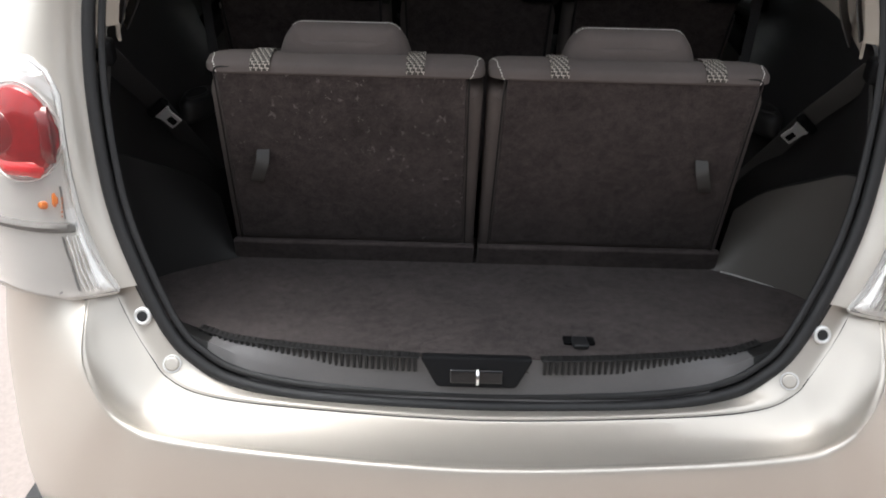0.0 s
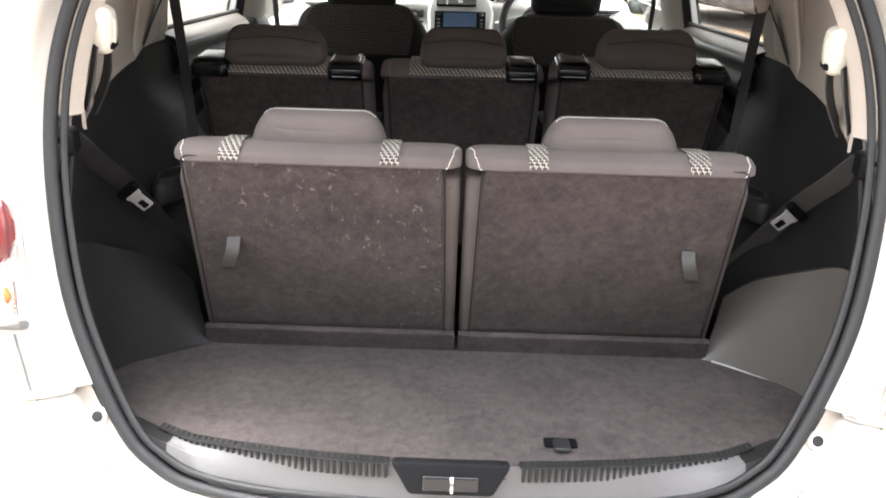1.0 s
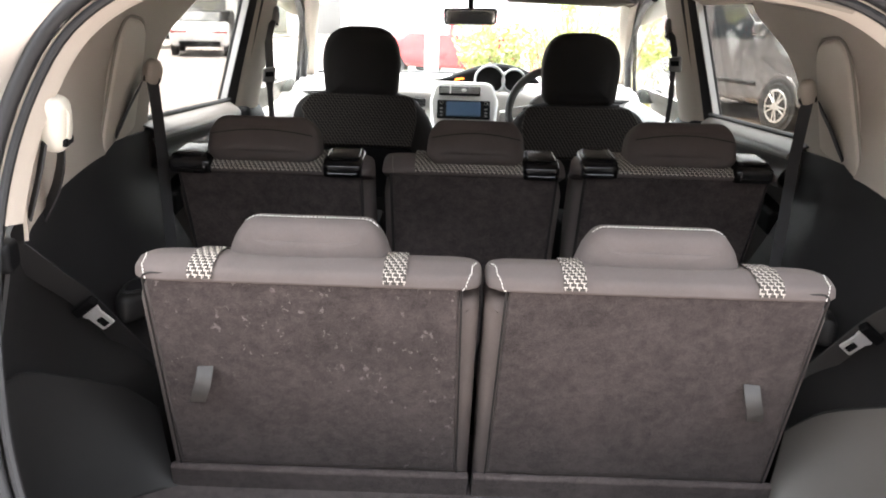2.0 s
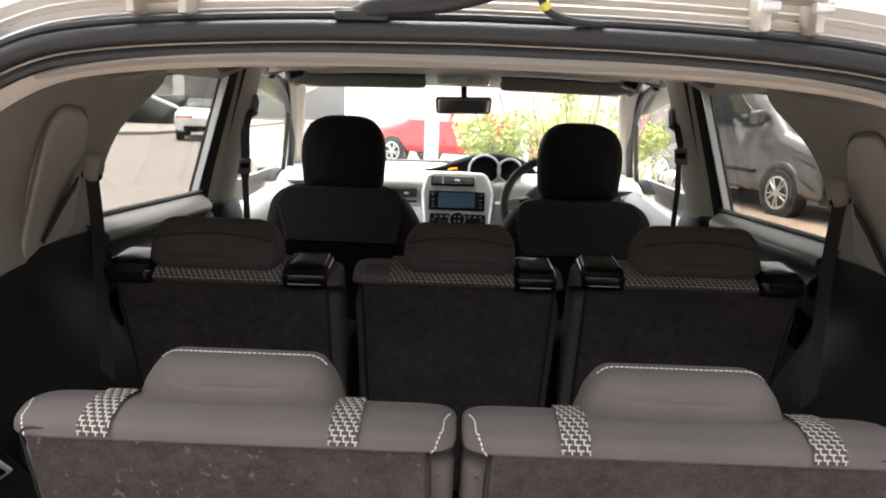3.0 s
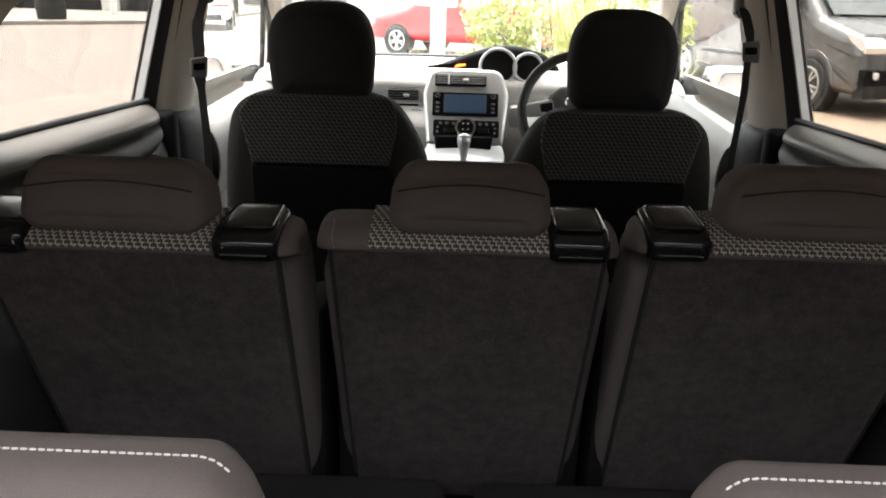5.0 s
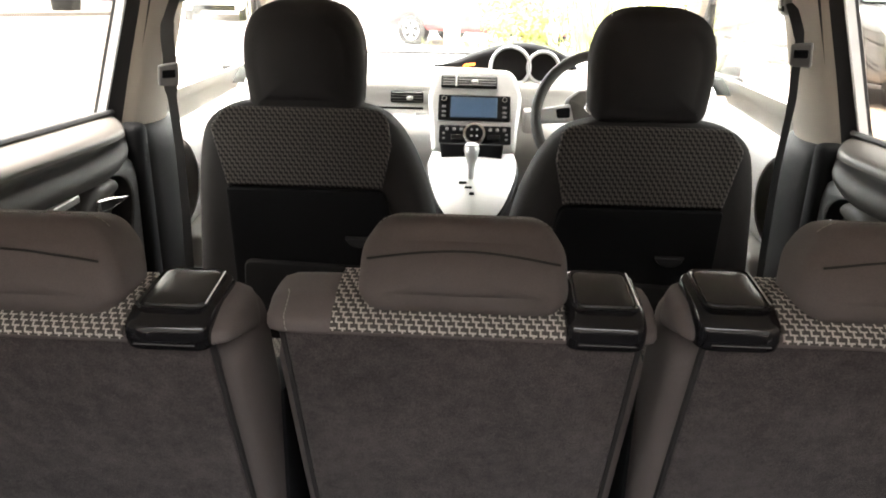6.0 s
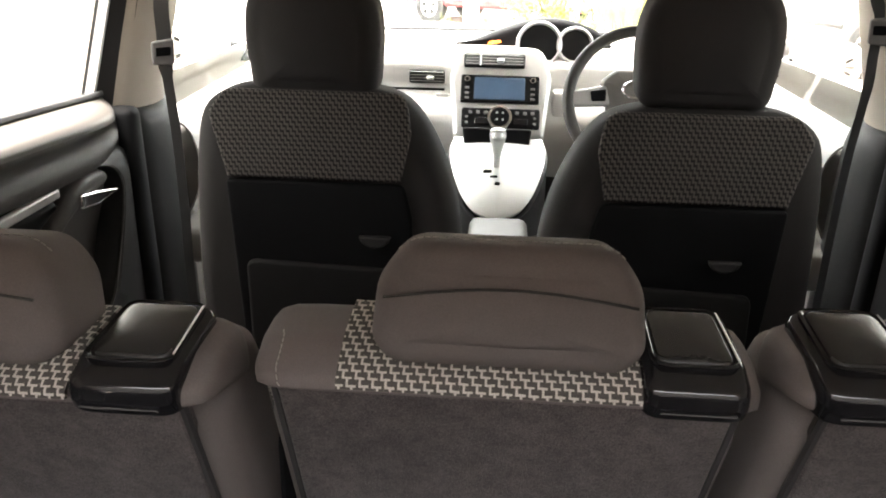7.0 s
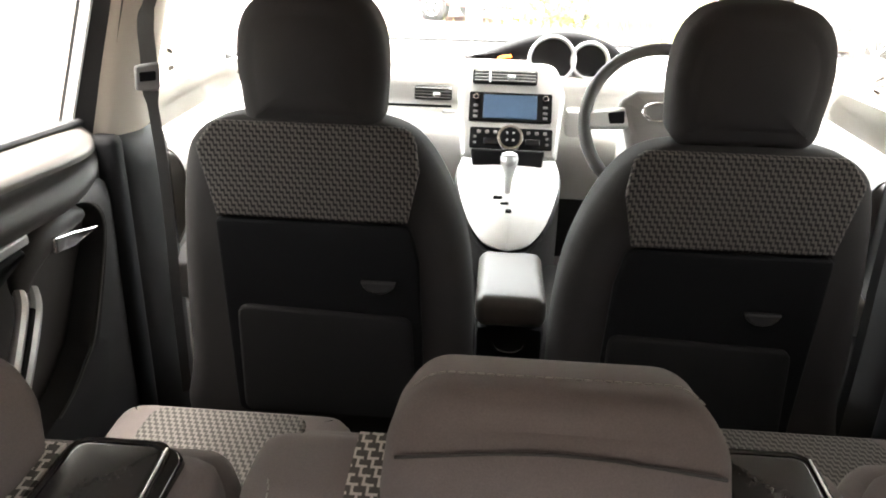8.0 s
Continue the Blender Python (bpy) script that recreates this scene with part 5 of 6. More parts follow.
for s in (-1, 1):
    # third row: ivory guide on the pillar, tongue hung beside the seat
    gm = basis((s * .575, 1.600, 1.292), (.15 * s, 1, .1), (-.25 * s, -.25, 1))
    # right strap takes the paler webbing: its light is put into the colour
    belt("third_row_belt", "black rear seat belt hanging from an ivory guide", (s * .62, 1.62, .90), gm,
         [([(s * .578, 1.618, 1.268), (s * .590, 1.632, 1.23), (s * .612, 1.650, 1.19), (s * .640, 1.665, 1.15)], (.5 * s, .6, 0), .034),
          ([(s * .577, 1.574, 1.270), (s * .590, 1.570, 1.22), (s * .606, 1.566, 1.17)], (.5 * s, .6, 0), .024),
          ([(s * .662, 1.600, 1.12), (s * .655, 1.670, 1.055), (s * .642, 1.745, .985), (s * .615, 1.80, .90), (s * .575, 1.855, .80)], (.75 * s, .30, -.58), .046)],
         ((s * .628, 1.752, .955), (.75 * s, .28, -.60), (.55 * s, -.30, .72)), "belt_grey" if s > 0 else "belt", "ivory", (.022, .040, .018))
    # second row: guide on the rear pillar
    gm = basis((s * .650, 2.135, 1.318), (.35 * s, 1, 0), (-.2 * s, 0, 1))
    belt("second_row_belt", "black seat belt hanging from an ivory pillar guide", (s * .66, 2.14, .95), gm,
         [([(s * .648, 2.122, 1.312), (s * .646, 2.124, 1.27), (s * .640, 2.12, 1.18), (s * .630, 2.10, 1.05), (s * .622, 2.09, .92), (s * .615, 2.09, .80)], (.8, -.5 * s, 0), .022),
          ([(s * .662, 2.10, 1.295), (s * .675, 2.06, 1.25), (s * .690, 2.03, 1.20)], (.3 * s, 1, 0), .045)],
         ((s * .668, 2.180, 1.118), (.35 * s, .9, 0), (0, 0, 1)) if s > 0 else None, "belt", "cream", (.022, .026, .014))
    hook = thing("belt_clip", "small grey belt clip on the boot side lining", "clip", (s * .676, 2.10, .984), "belt clips")
    part("clip_bar", tube(crom([(s * .676, 2.120, .972), (s * .668, 2.135, .986), (s * .676, 2.155, .990)], 4), .0045, 8), "grey", hook)
    part("clip_plate", box(min(s * .676, s * .694), max(s * .676, s * .694), 2.112, 2.165, .968, .994, .004), "trim", hook)
    # front: guide on the centre pillar
    gm = basis((s * .640, 3.14, 1.42), (0, 1, 0), (-.15 * s, 0, 1))
    # here the left strap is the paler one, again for its light
    fb = belt("front_belt", "grey front seat belt with a buckle tongue by the centre pillar", (s * .62, 3.1, .60), gm,
         [([(s * .640, 3.12, 1.41), (s * .630, 3.02, 1.345), (s * .625, 3.0, 1.28), (s * .628, 3.0, 1.22), (s * .627, 3.01, 1.09), (s * .632, 3.02, .95), (s * .640, 3.03, .80), (s * .650, 3.05, .60)], (.8, -.55 * s, 0), [.020] * 6 + [.026 if s < 0 else .016] * 13 + [.018 if s < 0 else .014] * 24)],
         None, "belt_grey" if s < 0 else "belt", "grey", (.02, .035, .014))
    m = basis((s * .627, 2.992, 1.250 if s < 0 else 1.320), (.85, -.5 * s, .05), (-.12 * s, -.1, .98))
    tg = part("tongue", puff(rounded([(-.020, -.022), (.020, -.026), (.020, .024), (-.020, .020)], .006, 3), .010, .004, m), "grey", fb, "moulded belt tongue")
    part("tongue_window", puff(rounded([(-.013, -.006), (.013, -.006), (.013, .010), (-.013, .010)], .002, 2), .013, .001, m), "black", tg)

# ---- dashboard ----
dash = thing("dashboard", "pale grey dashboard with a silver centre stack", "dashboard", (0, 4.0, .45))
prof = [(3.86, .80), (3.80, .95), (3.845, 1.02), (3.88, 1.055), (3.875, 1.10), (3.895, 1.130), (3.97, 1.150), (4.10, 1.162), (4.25, 1.166), (4.42, 1.15)]
rows = []
for f in [k / 20 for k in range(-20, 21)]:
    x = .735 * f
    back = -.05 * abs(f) ** 3
    rows.append([(x, p[0] + back, p[1] - .015 * abs(f) ** 4) for p in crom([(y, z, 0) for y, z in prof], 3)])
part("dash_top", sheet(rows, .01), "dash", dash, "pale moulded dashboard top")
part("glovebox_line", tube([(-.68, 3.848, 1.045), (-.40, 3.856, 1.047), (-.17, 3.858, 1.048)], .004, 6), "black", dash)
part("glovebox_handle", puff(rounded([(-.02, -.025), (.02, -.025), (.02, .025), (-.02, .025)], .006, 3), .01, .004, basis((-.175, 3.842, 1.015), (1, 0, 0), (0, .2, 1))), "silver", dash)
part("windscreen_edge", tube([(-.70, 4.26, 1.168), (-.35, 4.35, 1.172), (0, 4.37, 1.172), (.35, 4.35, 1.172), (.70, 4.26, 1.168)], .008, 6), "rubber", dash)


def vent(parent, x0, x1, z0, z1, y, slats, split=None, lean=.15):
    m = basis(((x0 + x1) / 2, y, (z0 + z1) / 2), (1, 0, 0), (0, lean, 1))
    w, h = (x1 - x0) / 2, (z1 - z0) / 2
    v = part("air_vent", puff(rounded([(-w, -h), (w, -h), (w, h), (-w, h)], .006, 3), .018, .004, m), "recess", parent, "black air vent with silver slats")
    q = 1 if (m.to_3x3() @ Vector((0, 0, 1))).y < 0 else -1
    for k in range(slats):
        b = -h + 2 * h * (k + .7) / (slats + .4)
        part("slat", tube([m @ Vector((-w * .94, b, q * .009)), m @ Vector((w * .94, b, q * .009))], .0017, 6), "grey", v)
    if split is not None:
        part("divider", tube([m @ Vector((split, -h, q * .011)), m @ Vector((split, h, q * .011))], .003, 6), "silver", v)
    part("vent_tab", puff(rounded([(-.010, -.005), (.010, -.005), (.010, .005), (-.010, .005)], .003, 3), .010, .003, m @ Matrix.Translation((w * .2, -h * .2, q * .013))), "silver", v)


# centre stack: a leaning panel
FACE = lambda z: 3.842 + 0.6 * (z - 1.16)
fm = basis((-.006, FACE(1.06), 1.06), (1, 0, 0), (0, .6, 1))
fq = 1 if (fm.to_3x3() @ Vector((0, 0, 1))).y < 0 else -1
LV = lambda z: (z - 1.06) / .857
stack = part("centre_panel", puff(rounded([(-.128, LV(.945)), (-.146, LV(1.10)), (-.125, LV(1.165)), (-.10, LV(1.180)), (.12, LV(1.180)), (.146, LV(1.10)), (.128, LV(.945))], [.012, .03, .03, .02, .05, .03, .012], 5), .07, .016, fm @ Matrix.Translation((0, 0, -fq * .037))), "silver", dash, "silver centre stack with screen and controls")


def plate(name, x0, x1, z0, z1, mat, off, depth=.006, r=.004, parent=None, label=""):
    w, c = (x1 - x0) / 2, (x0 + x1) / 2 + .006
    return part(name, puff(rounded([(c - w, LV(z0)), (c + w, LV(z0)), (c + w, LV(z1)), (c - w, LV(z1))], r, 3), depth, min(.002, depth / 2), fm @ Matrix.Translation((0, 0, fq * off))), mat, parent or stack, label)


def knob(x, z, r, mat, off, depth, parent, name="knob"):
    return part(name, disc(fm @ Matrix.Translation((x + .006, LV(z), fq * off)), r, depth, .003, 24), mat, parent)


vent(stack, -.112, .062, 1.120, 1.158, FACE(1.14) - .004, 4, -.04, .6)
radio = plate("radio", -.118, .104, 1.030, 1.100, "black", .002, .008, .006, None, "black double-height radio panel")
plate("radio_screen", -.080, .064, 1.037, 1.094, "screen", .006, .004, .003, radio, "blue-grey touch screen")
for x in (-.100, .086):
    knob(x, 1.086, .009, "chrome", .009, .014, radio)
    knob(x, 1.086, .006, "black", .012, .014, radio)
    for z in (1.066, 1.052, 1.040):
        plate("button", x - .006, x + .006, z - .003, z + .003, "grey", .008, .004, .001, radio)
clim = plate("climate_panel", -.112, .108, .966, 1.016, "black", .002, .008, .006, None, "black climate control panel")
for x in (-.088, -.066, -.044, .044, .066, .088):
    plate("button", x - .005, x + .005, 1.000, 1.008, "grey", .008, .004, .002, clim)
for x in (-.098, .094):
    for z in (.992, .978):
        plate("button", x - .004, x + .004, z - .003, z + .003, "grey", .008, .004, .002, clim)
for a, b in ((-.075, -.035), (.035, .075)):
    plate("display", a, b, .975, .990, "gloss", .008, .003, .002, clim)
knob(-.004, .990, .035, "chrome", .012, .018, clim)
knob(-.004, .990, .027, "black", .017, .018, clim)
for k in range(4):
    a = math.pi / 4 + k * math.pi / 2
    knob(-.004 + .012 * math.cos(a), .990 + .012 * math.sin(a), .003, "silver", .027, .003, clim, "dial_mark")
# lower console: a tongue that runs down between the seats
half = [(.122, 3.700, .935), (.126, 3.63, .922), (.118, 3.55, .905), (.100, 3.47, .875), (.078, 3.41, .850), (.046, 3.365, .832), (.0, 3.350, .825)]
cen = [(0, 3.700, .930), (0, 3.62, .935), (0, 3.55, .930), (0, 3.48, .900), (0, 3.42, .872), (0, 3.38, .848), (0, 3.350, .826)]
rows = []
for (hx, hy, hz), (cx, cy_, cz_) in zip(half, cen):
    rows.append([(-.006 + hx * f, hy * abs(f) ** 1 + cy_ * (1 - abs(f)), hz * f * f + cz_ * (1 - f * f)) for f in [k / 8 for k in range(-8, 9)]])
rows = patch(rows, 2, 4)
cons = part("lower_console", sheet(rows, .012), "silver", dash, "pale silver console tongue round the gear lever")
part("console_side", sheet([[(x, y, z) for z in (.45, z0 - .01)] for x, y, z0 in [(-.006 - h[0], h[1], h[2]) for h in half] + [(-.006 + h[0], h[1], h[2]) for h in reversed(half)]], .01), "trim", dash)
part("tray_slot", puff(rounded([(-.088, -.026), (.088, -.026), (.096, .026), (-.096, .026)], .008, 4), .05, .008, basis((-.010, 3.672, .950), (1, 0, 0), (0, .45, 1))), "black", cons, "dark tray recess")
lev = part("gear_lever", loft([[(-.008 + r * math.cos(a), 3.50 - .028 * f + r * math.sin(a) * .9, .905 + .105 * f) for a in (2 * math.pi * k / 16 for k in range(16))] for f, r in ((0, .008), (.3, .010), (.55, .013), (.75, .017), (.9, .020), (1.0, .021), (1.1, .018), (1.15, .008))]), "silver", dash, "silver gear lever")
part("lever_knob", disc(basis((-.008, 3.458, 1.008), (1, 0, 0), (0, .5, .9)), .018, .012, .006, 20, bulge=.004), "silver", lev)
for dx, dy, w, h in ((-.022, -.006, .022, .020), (-.006, -.020, .020, .016), (.004, -.036, .014, .022)):
    part("shift_gate", box(-.008 + dx - w / 2, -.008 + dx + w / 2, 3.49 + dy * 1.4 - h / 2, 3.49 + dy * 1.4 + h / 2, .885 + dy * .6 - .0, .918 + dy * .62, .002), "black", cons)

# instrument pod and binnacle dials
pod = crom([(-.150, 1.150, 0), (-.08, 1.182, 0), (0.0, 1.214, 0), (.08, 1.238, 0), (.15, 1.244, 0), (.22, 1.234, 0), (.29, 1.205, 0), (.32, 1.150, 0), (.10, 1.135, 0)], 5, True)
podp = part("instrument_pod", puff([(p.x, p.y) for p in pod], .10, .02, basis((0, 3.985, 0), (1, 0, 0), (0, .05, 1))), "black", dash, "black instrument pod on the dashboard")
for x, z, r in ((.102, 1.180, .062), (.206, 1.180, .049)):
    mm = basis((x, 3.915, z), (1, 0, 0), (0, .25, 1))
    d = part("dial", disc(mm, r, .03, .004, 36), "gloss", podp, "dark round dial")
    part("dial_ring", torus(basis((x, 3.900, z), (1, 0, 0), (0, .25, 1)), r, .0055, 40, 8), "silver", d, "silver dial ring")
part("warning_light", puff(rounded([(-.022, -.004), (.022, .004), (.018, .010), (-.012, .006)], .002, 2), .004, .001, basis((-.030, 3.928, 1.176), (1, 0, 0), (0, .2, 1))), "warn", podp, "glowing orange display")
vent(dash, -.275, -.170, 1.064, 1.102, 3.868, 4, None, .1)
vent(dash, -.70, -.60, 1.075, 1.120, 3.84, 4, None, .1)
vent(dash, .60, .70, 1.075, 1.120, 3.84, 4, None, .1)
part("stalk_box", box(.145, .20, 3.80, 3.87, .98, 1.06, .012), "dash", dash)

# steering wheel on its column
wheel = thing("steering_wheel", "grey steering wheel with silver spokes and a padded hub", "steering wheel", (.345, 3.58, 1.085))
wm = basis((.345, 3.565, 1.085), (1, 0, 0), (0, .38, .925))
wq = 1 if (wm.to_3x3() @ Vector((0, 0, 1))).y < 0 else -1
part("rim", torus(wm, .178, .0155, 64, 12), "door", wheel, "dark grey leather rim")
hub = part("hub", puff(rounded([(-.100, .050), (-.06, .080), (.06, .080), (.100, .050), (.070, -.07), (.035, -.088), (-.035, -.088), (-.070, -.07)], .02, 4), .05, .02, wm @ Matrix.Translation((0, 0, -wq * .012)), bulge=.01), "hub", wheel, "warm grey padded hub")
part("hub_emblem", torus(wm @ Matrix.Translation((-.012, .022, wq * .030)) @ Matrix.Diagonal((1.35, .9, 1, 1)), .024, .0034, 28, 6), "chrome", hub, "oval chrome emblem")
for a in (-1, 1):
    part("spoke", puff(rounded([(a * .07, .040), (a * .170, .020), (a * .170, -.020), (a * .07, -.015)], .008, 3), .020, .007, wm), "silver", wheel, "silver spoke with buttons")
    part("spoke_buttons", puff(rounded([(a * .085, .026), (a * .125, .020), (a * .120, -.006), (a * .085, -.004)], .005, 3), .012, .004, wm @ Matrix.Translation((0, 0, wq * .008))), "black", wheel)
    part("spoke", puff(rounded([(a * .03, -.06), (a * .055, -.05), (a * .105, -.145), (a * .080, -.160)], .006, 3), .018, .006, wm), "silver", wheel)
part("column", puff(rounded([(-.06, -.05), (.06, -.05), (.06, .05), (-.06, .05)], .02, 4), .30, .02, wm @ Matrix.Translation((0, -.02, -wq * .18))), "dash", wheel)

# armrest box
arm = thing("centre_armrest", "black armrest box with a padded grey lid", "armrest", (0, 3.1, .45))
part("box", box(-.062, .062, 2.985, 3.19, .46, .822, .012), "black", arm)
part("lid", box(-.064, .064, 2.972, 3.21, .826, .886, .020, 4), "cover", arm, "padded grey armrest lid")
part("pull", tube([(.03 * math.cos(a), 2.980, .795 + .022 * math.sin(a)) for a in (math.pi + math.pi * k / 10 for k in range(11))], .003, 6), "chrome", arm, "chrome finger pull")

# roof fittings
for s in (-1, 1):
    v = thing("sun_visor", "grey cloth sun visor folded up under the roof", "sun visor", (s * .35, 3.66, 1.52), "sun visors")
    fl = part("flap", puff(rounded([(s * .130, 1.497), (s * .130, 1.540), (s * .580, 1.535), (s * .600, 1.500), (s * .50, 1.490)], [.015, .02, .012, .01, .012], 4), .030, .012, basis((0, 3.585, 0), (1, 0, 0), (0, -.05, 1))), "visor", v, "grey visor flap")
    # black tube drawn as the shadow between flap and roof
    part("shadow_gap", tube([(s * .135, 3.566, 1.541), (s * .30, 3.565, 1.541), (s * .565, 3.566, 1.536)], .006, 6), "rubber", fl, "dark line for the shadow above the flap")
    if s < 0:
        part("visor_label", box(-.36, -.22, 3.566, 3.570, 1.499, 1.513, .001), "ivory", v, "pale paper label with unreadable print")
    for y, x, z in ((2.50, .512, 1.532), (3.45, .574, 1.536)):
        h = thing("grab_handle", "folded grey grab handle under the roof edge", "grab handle", (s * x, y, z), "grab handles")
        bmx = basis((s * x, y, z), (.9, -.25 * s, -.35 * s), (.30 * s, -.2, 1))
        part("bracket", puff(rounded([(-.036, -.028), (.034, -.028), (.034, .028), (-.036, .028)], .010, 3), .022, .008, bmx), "grey", h, "grey end bracket")
        part("bracket_slot", puff(rounded([(-.024, -.018), (.022, -.018), (.022, .016), (-.024, .016)], .004, 3), .027, .003, bmx), "recess", h, "dark bolt recess")
        part("grip", tube(crom([(s * (x + .03), y + .01, z + .010), (s * (x + .060), y - .04, z - .004), (s * (x + .072), y - .12, z - .010), (s * (x + .050), y - .20, z + .006)], 4), .010, 8), "trim", h, "dark folded handle bar")
con = thing("overhead_console", "pale overhead console with lamps", "interior lamp", (0, 3.6, 1.53))
part("housing", box(-.095, .095, 3.57, 3.66, 1.508, 1.552, .012), "ivory", con)
for x in (-.045, .045):
    part("lens", box(x - .03, x + .03, 3.564, 3.60, 1.516, 1.540, .006), "clear_lens", con)
mir = thing("rear_view_mirror", "black framed rear-view mirror on a short stalk", "mirror", (0, 3.7, 1.44))
part("housing", puff(rounded([(-.103, -.032), (.103, -.032), (.108, .030), (-.108, .030)], .014, 4), .035, .012, basis((.006, 3.705, 1.440), (1, .20, .02), (0, -.06, 1))), "black", mir)
part("mirror_glass", puff(rounded([(-.096, -.026), (.096, -.026), (.100, .024), (-.100, .024)], .010, 4), .004, .001, basis((.006, 3.686, 1.439), (1, .20, .02), (0, -.06, 1))), "chrome", mir, "mirror glass")
part("stalk", tube(crom([(.006, 3.71, 1.465), (.006, 3.73, 1.50), (.006, 3.75, 1.53)], 3), .011, 8), "black", mir)
for s in (-1, 1):
    dm = thing("door_mirror", "silver door mirror outside the front window", "mirror", (s * .95, 4.0, 1.12), "door mirrors")
    mm = basis((s * .965, 4.02, 1.130), (1, 0, 0), (0, 0, 1))
    part("shell", puff(rounded([(-.10, -.062), (.09, -.058), (.11, .0), (.09, .064), (-.095, .066)], .03, 5), .11, .04, mm), "paint", dm, "silver mirror shell")
    part("mirror_glass", puff(rounded([(-.085, -.050), (.08, -.046), (.095, .0), (.078, .052), (-.082, .053)], .025, 5), .006, .001, basis((s * .965, 3.962, 1.130), (1, .15 * s, 0), (0, 0, 1))), "chrome", dm, "mirror glass")
    part("foot", box(min(s * .77, s * .88), max(s * .77, s * .88), 4.0, 4.07, 1.09, 1.15, .015), "black", dm, "black mirror foot")

# raised tailgate with hinges and its cable
gate = thing("tailgate", "open silver tailgate raised over the boot", "tailgate", (0, 1.58, 1.56))
gr = patch([[(x, y + .06 * (x / .6) ** 2, z - .03 * (x / .6) ** 2) for x in (-.60, -.4, 0, .4, .60)] for y, z in ((1.585, 1.598), (1.44, 1.775), (1.20, 2.04), (.99, 2.25), (.87, 2.29))], 3, 3)
part("panel", sheet(gr, .05), "paint", gate, "silver tailgate skin")
gi = patch([[(x, y, z) for x in (-.55, -.3, 0, .3, .55)] for y, z in ((1.50, 1.650), (1.34, 1.83), (1.14, 2.045), (.98, 2.19))], 3, 3)
part("inner_trim", sheet(gi, .02), "cream", gate, "cream inner tailgate trim")
for x in (-.315, .31):
    h = part("hinge", box(x - .030, x + .030, 1.585, 1.625, 1.556, 1.580, .005), "paint", gate, "painted hinge bracket")
    for d in (-.026, .026):
        part("hinge_arm", box(x + d - .0045, x + d + .0045, 1.596, 1.64, 1.528, 1.572, .002), "paint", h)
        part("hinge_pin", tube([(x + d - .009, 1.594, 1.552), (x + d + .009, 1.594, 1.552)], .006, 10), "steel", h)
part("cable_boot", tube(crom([(-.122, 1.622, 1.530), (-.100, 1.605, 1.540), (-.060, 1.598, 1.543), (-.02, 1.592, 1.548), (.03, 1.585, 1.565), (.06, 1.57, 1.60)], 5), .0105, 10), "rubber", gate, "ribbed black cable boot")
hose = part("washer_hose", tube(crom([(.060, 1.590, 1.610), (.062, 1.594, 1.570), (.068, 1.598, 1.545), (.090, 1.602, 1.534), (.128, 1.61, 1.531)], 5), .0042, 8), "rubber", gate, "thin black washer hose")
part("hose_band", tube([(.0665, 1.5975, 1.549), (.070, 1.599, 1.5425)], .0056, 8), "yellow", hose, "yellow band")
part("boot_foot", box(-.140, -.085, 1.600, 1.632, 1.527, 1.537, .004), "rubber", gate)
# ---- outside ----
bm = bmesh.new()
bmesh.ops.create_grid(bm, x_segments=24, y_segments=24, size=300)
tagged(part("ground", bm, "asphalt", None, "worn pinkish grey asphalt car park"), category="ground", kind="structure")
bm = puff(rounded([(-60, 24.0), (-15, 23.0), (-10.5, 26.5), (-9.5, 32), (-9, 70), (-60, 70)], [.1, 2, 1, 1, .1, .1], 5), .24, .02, basis((0, 0, 0), (1, 0, 0), (0, 1, 0)))
tagged(part("pavement", bm, "concrete", None, "pale concrete pavement with a kerb"), category="pavement", kind="structure")


bm = puff(rounded([(2.4, 6.2), (7.6, 8.4), (7.2, 13.4), (2.2, 12.2)], .15, 4), .012, .004, basis((0, 0, 0), (1, 0, 0), (0, 1, 0)))
tagged(part("pavement_bay", bm, "bay", None, "tan brick-paved parking bay"), category="pavement", kind="structure")


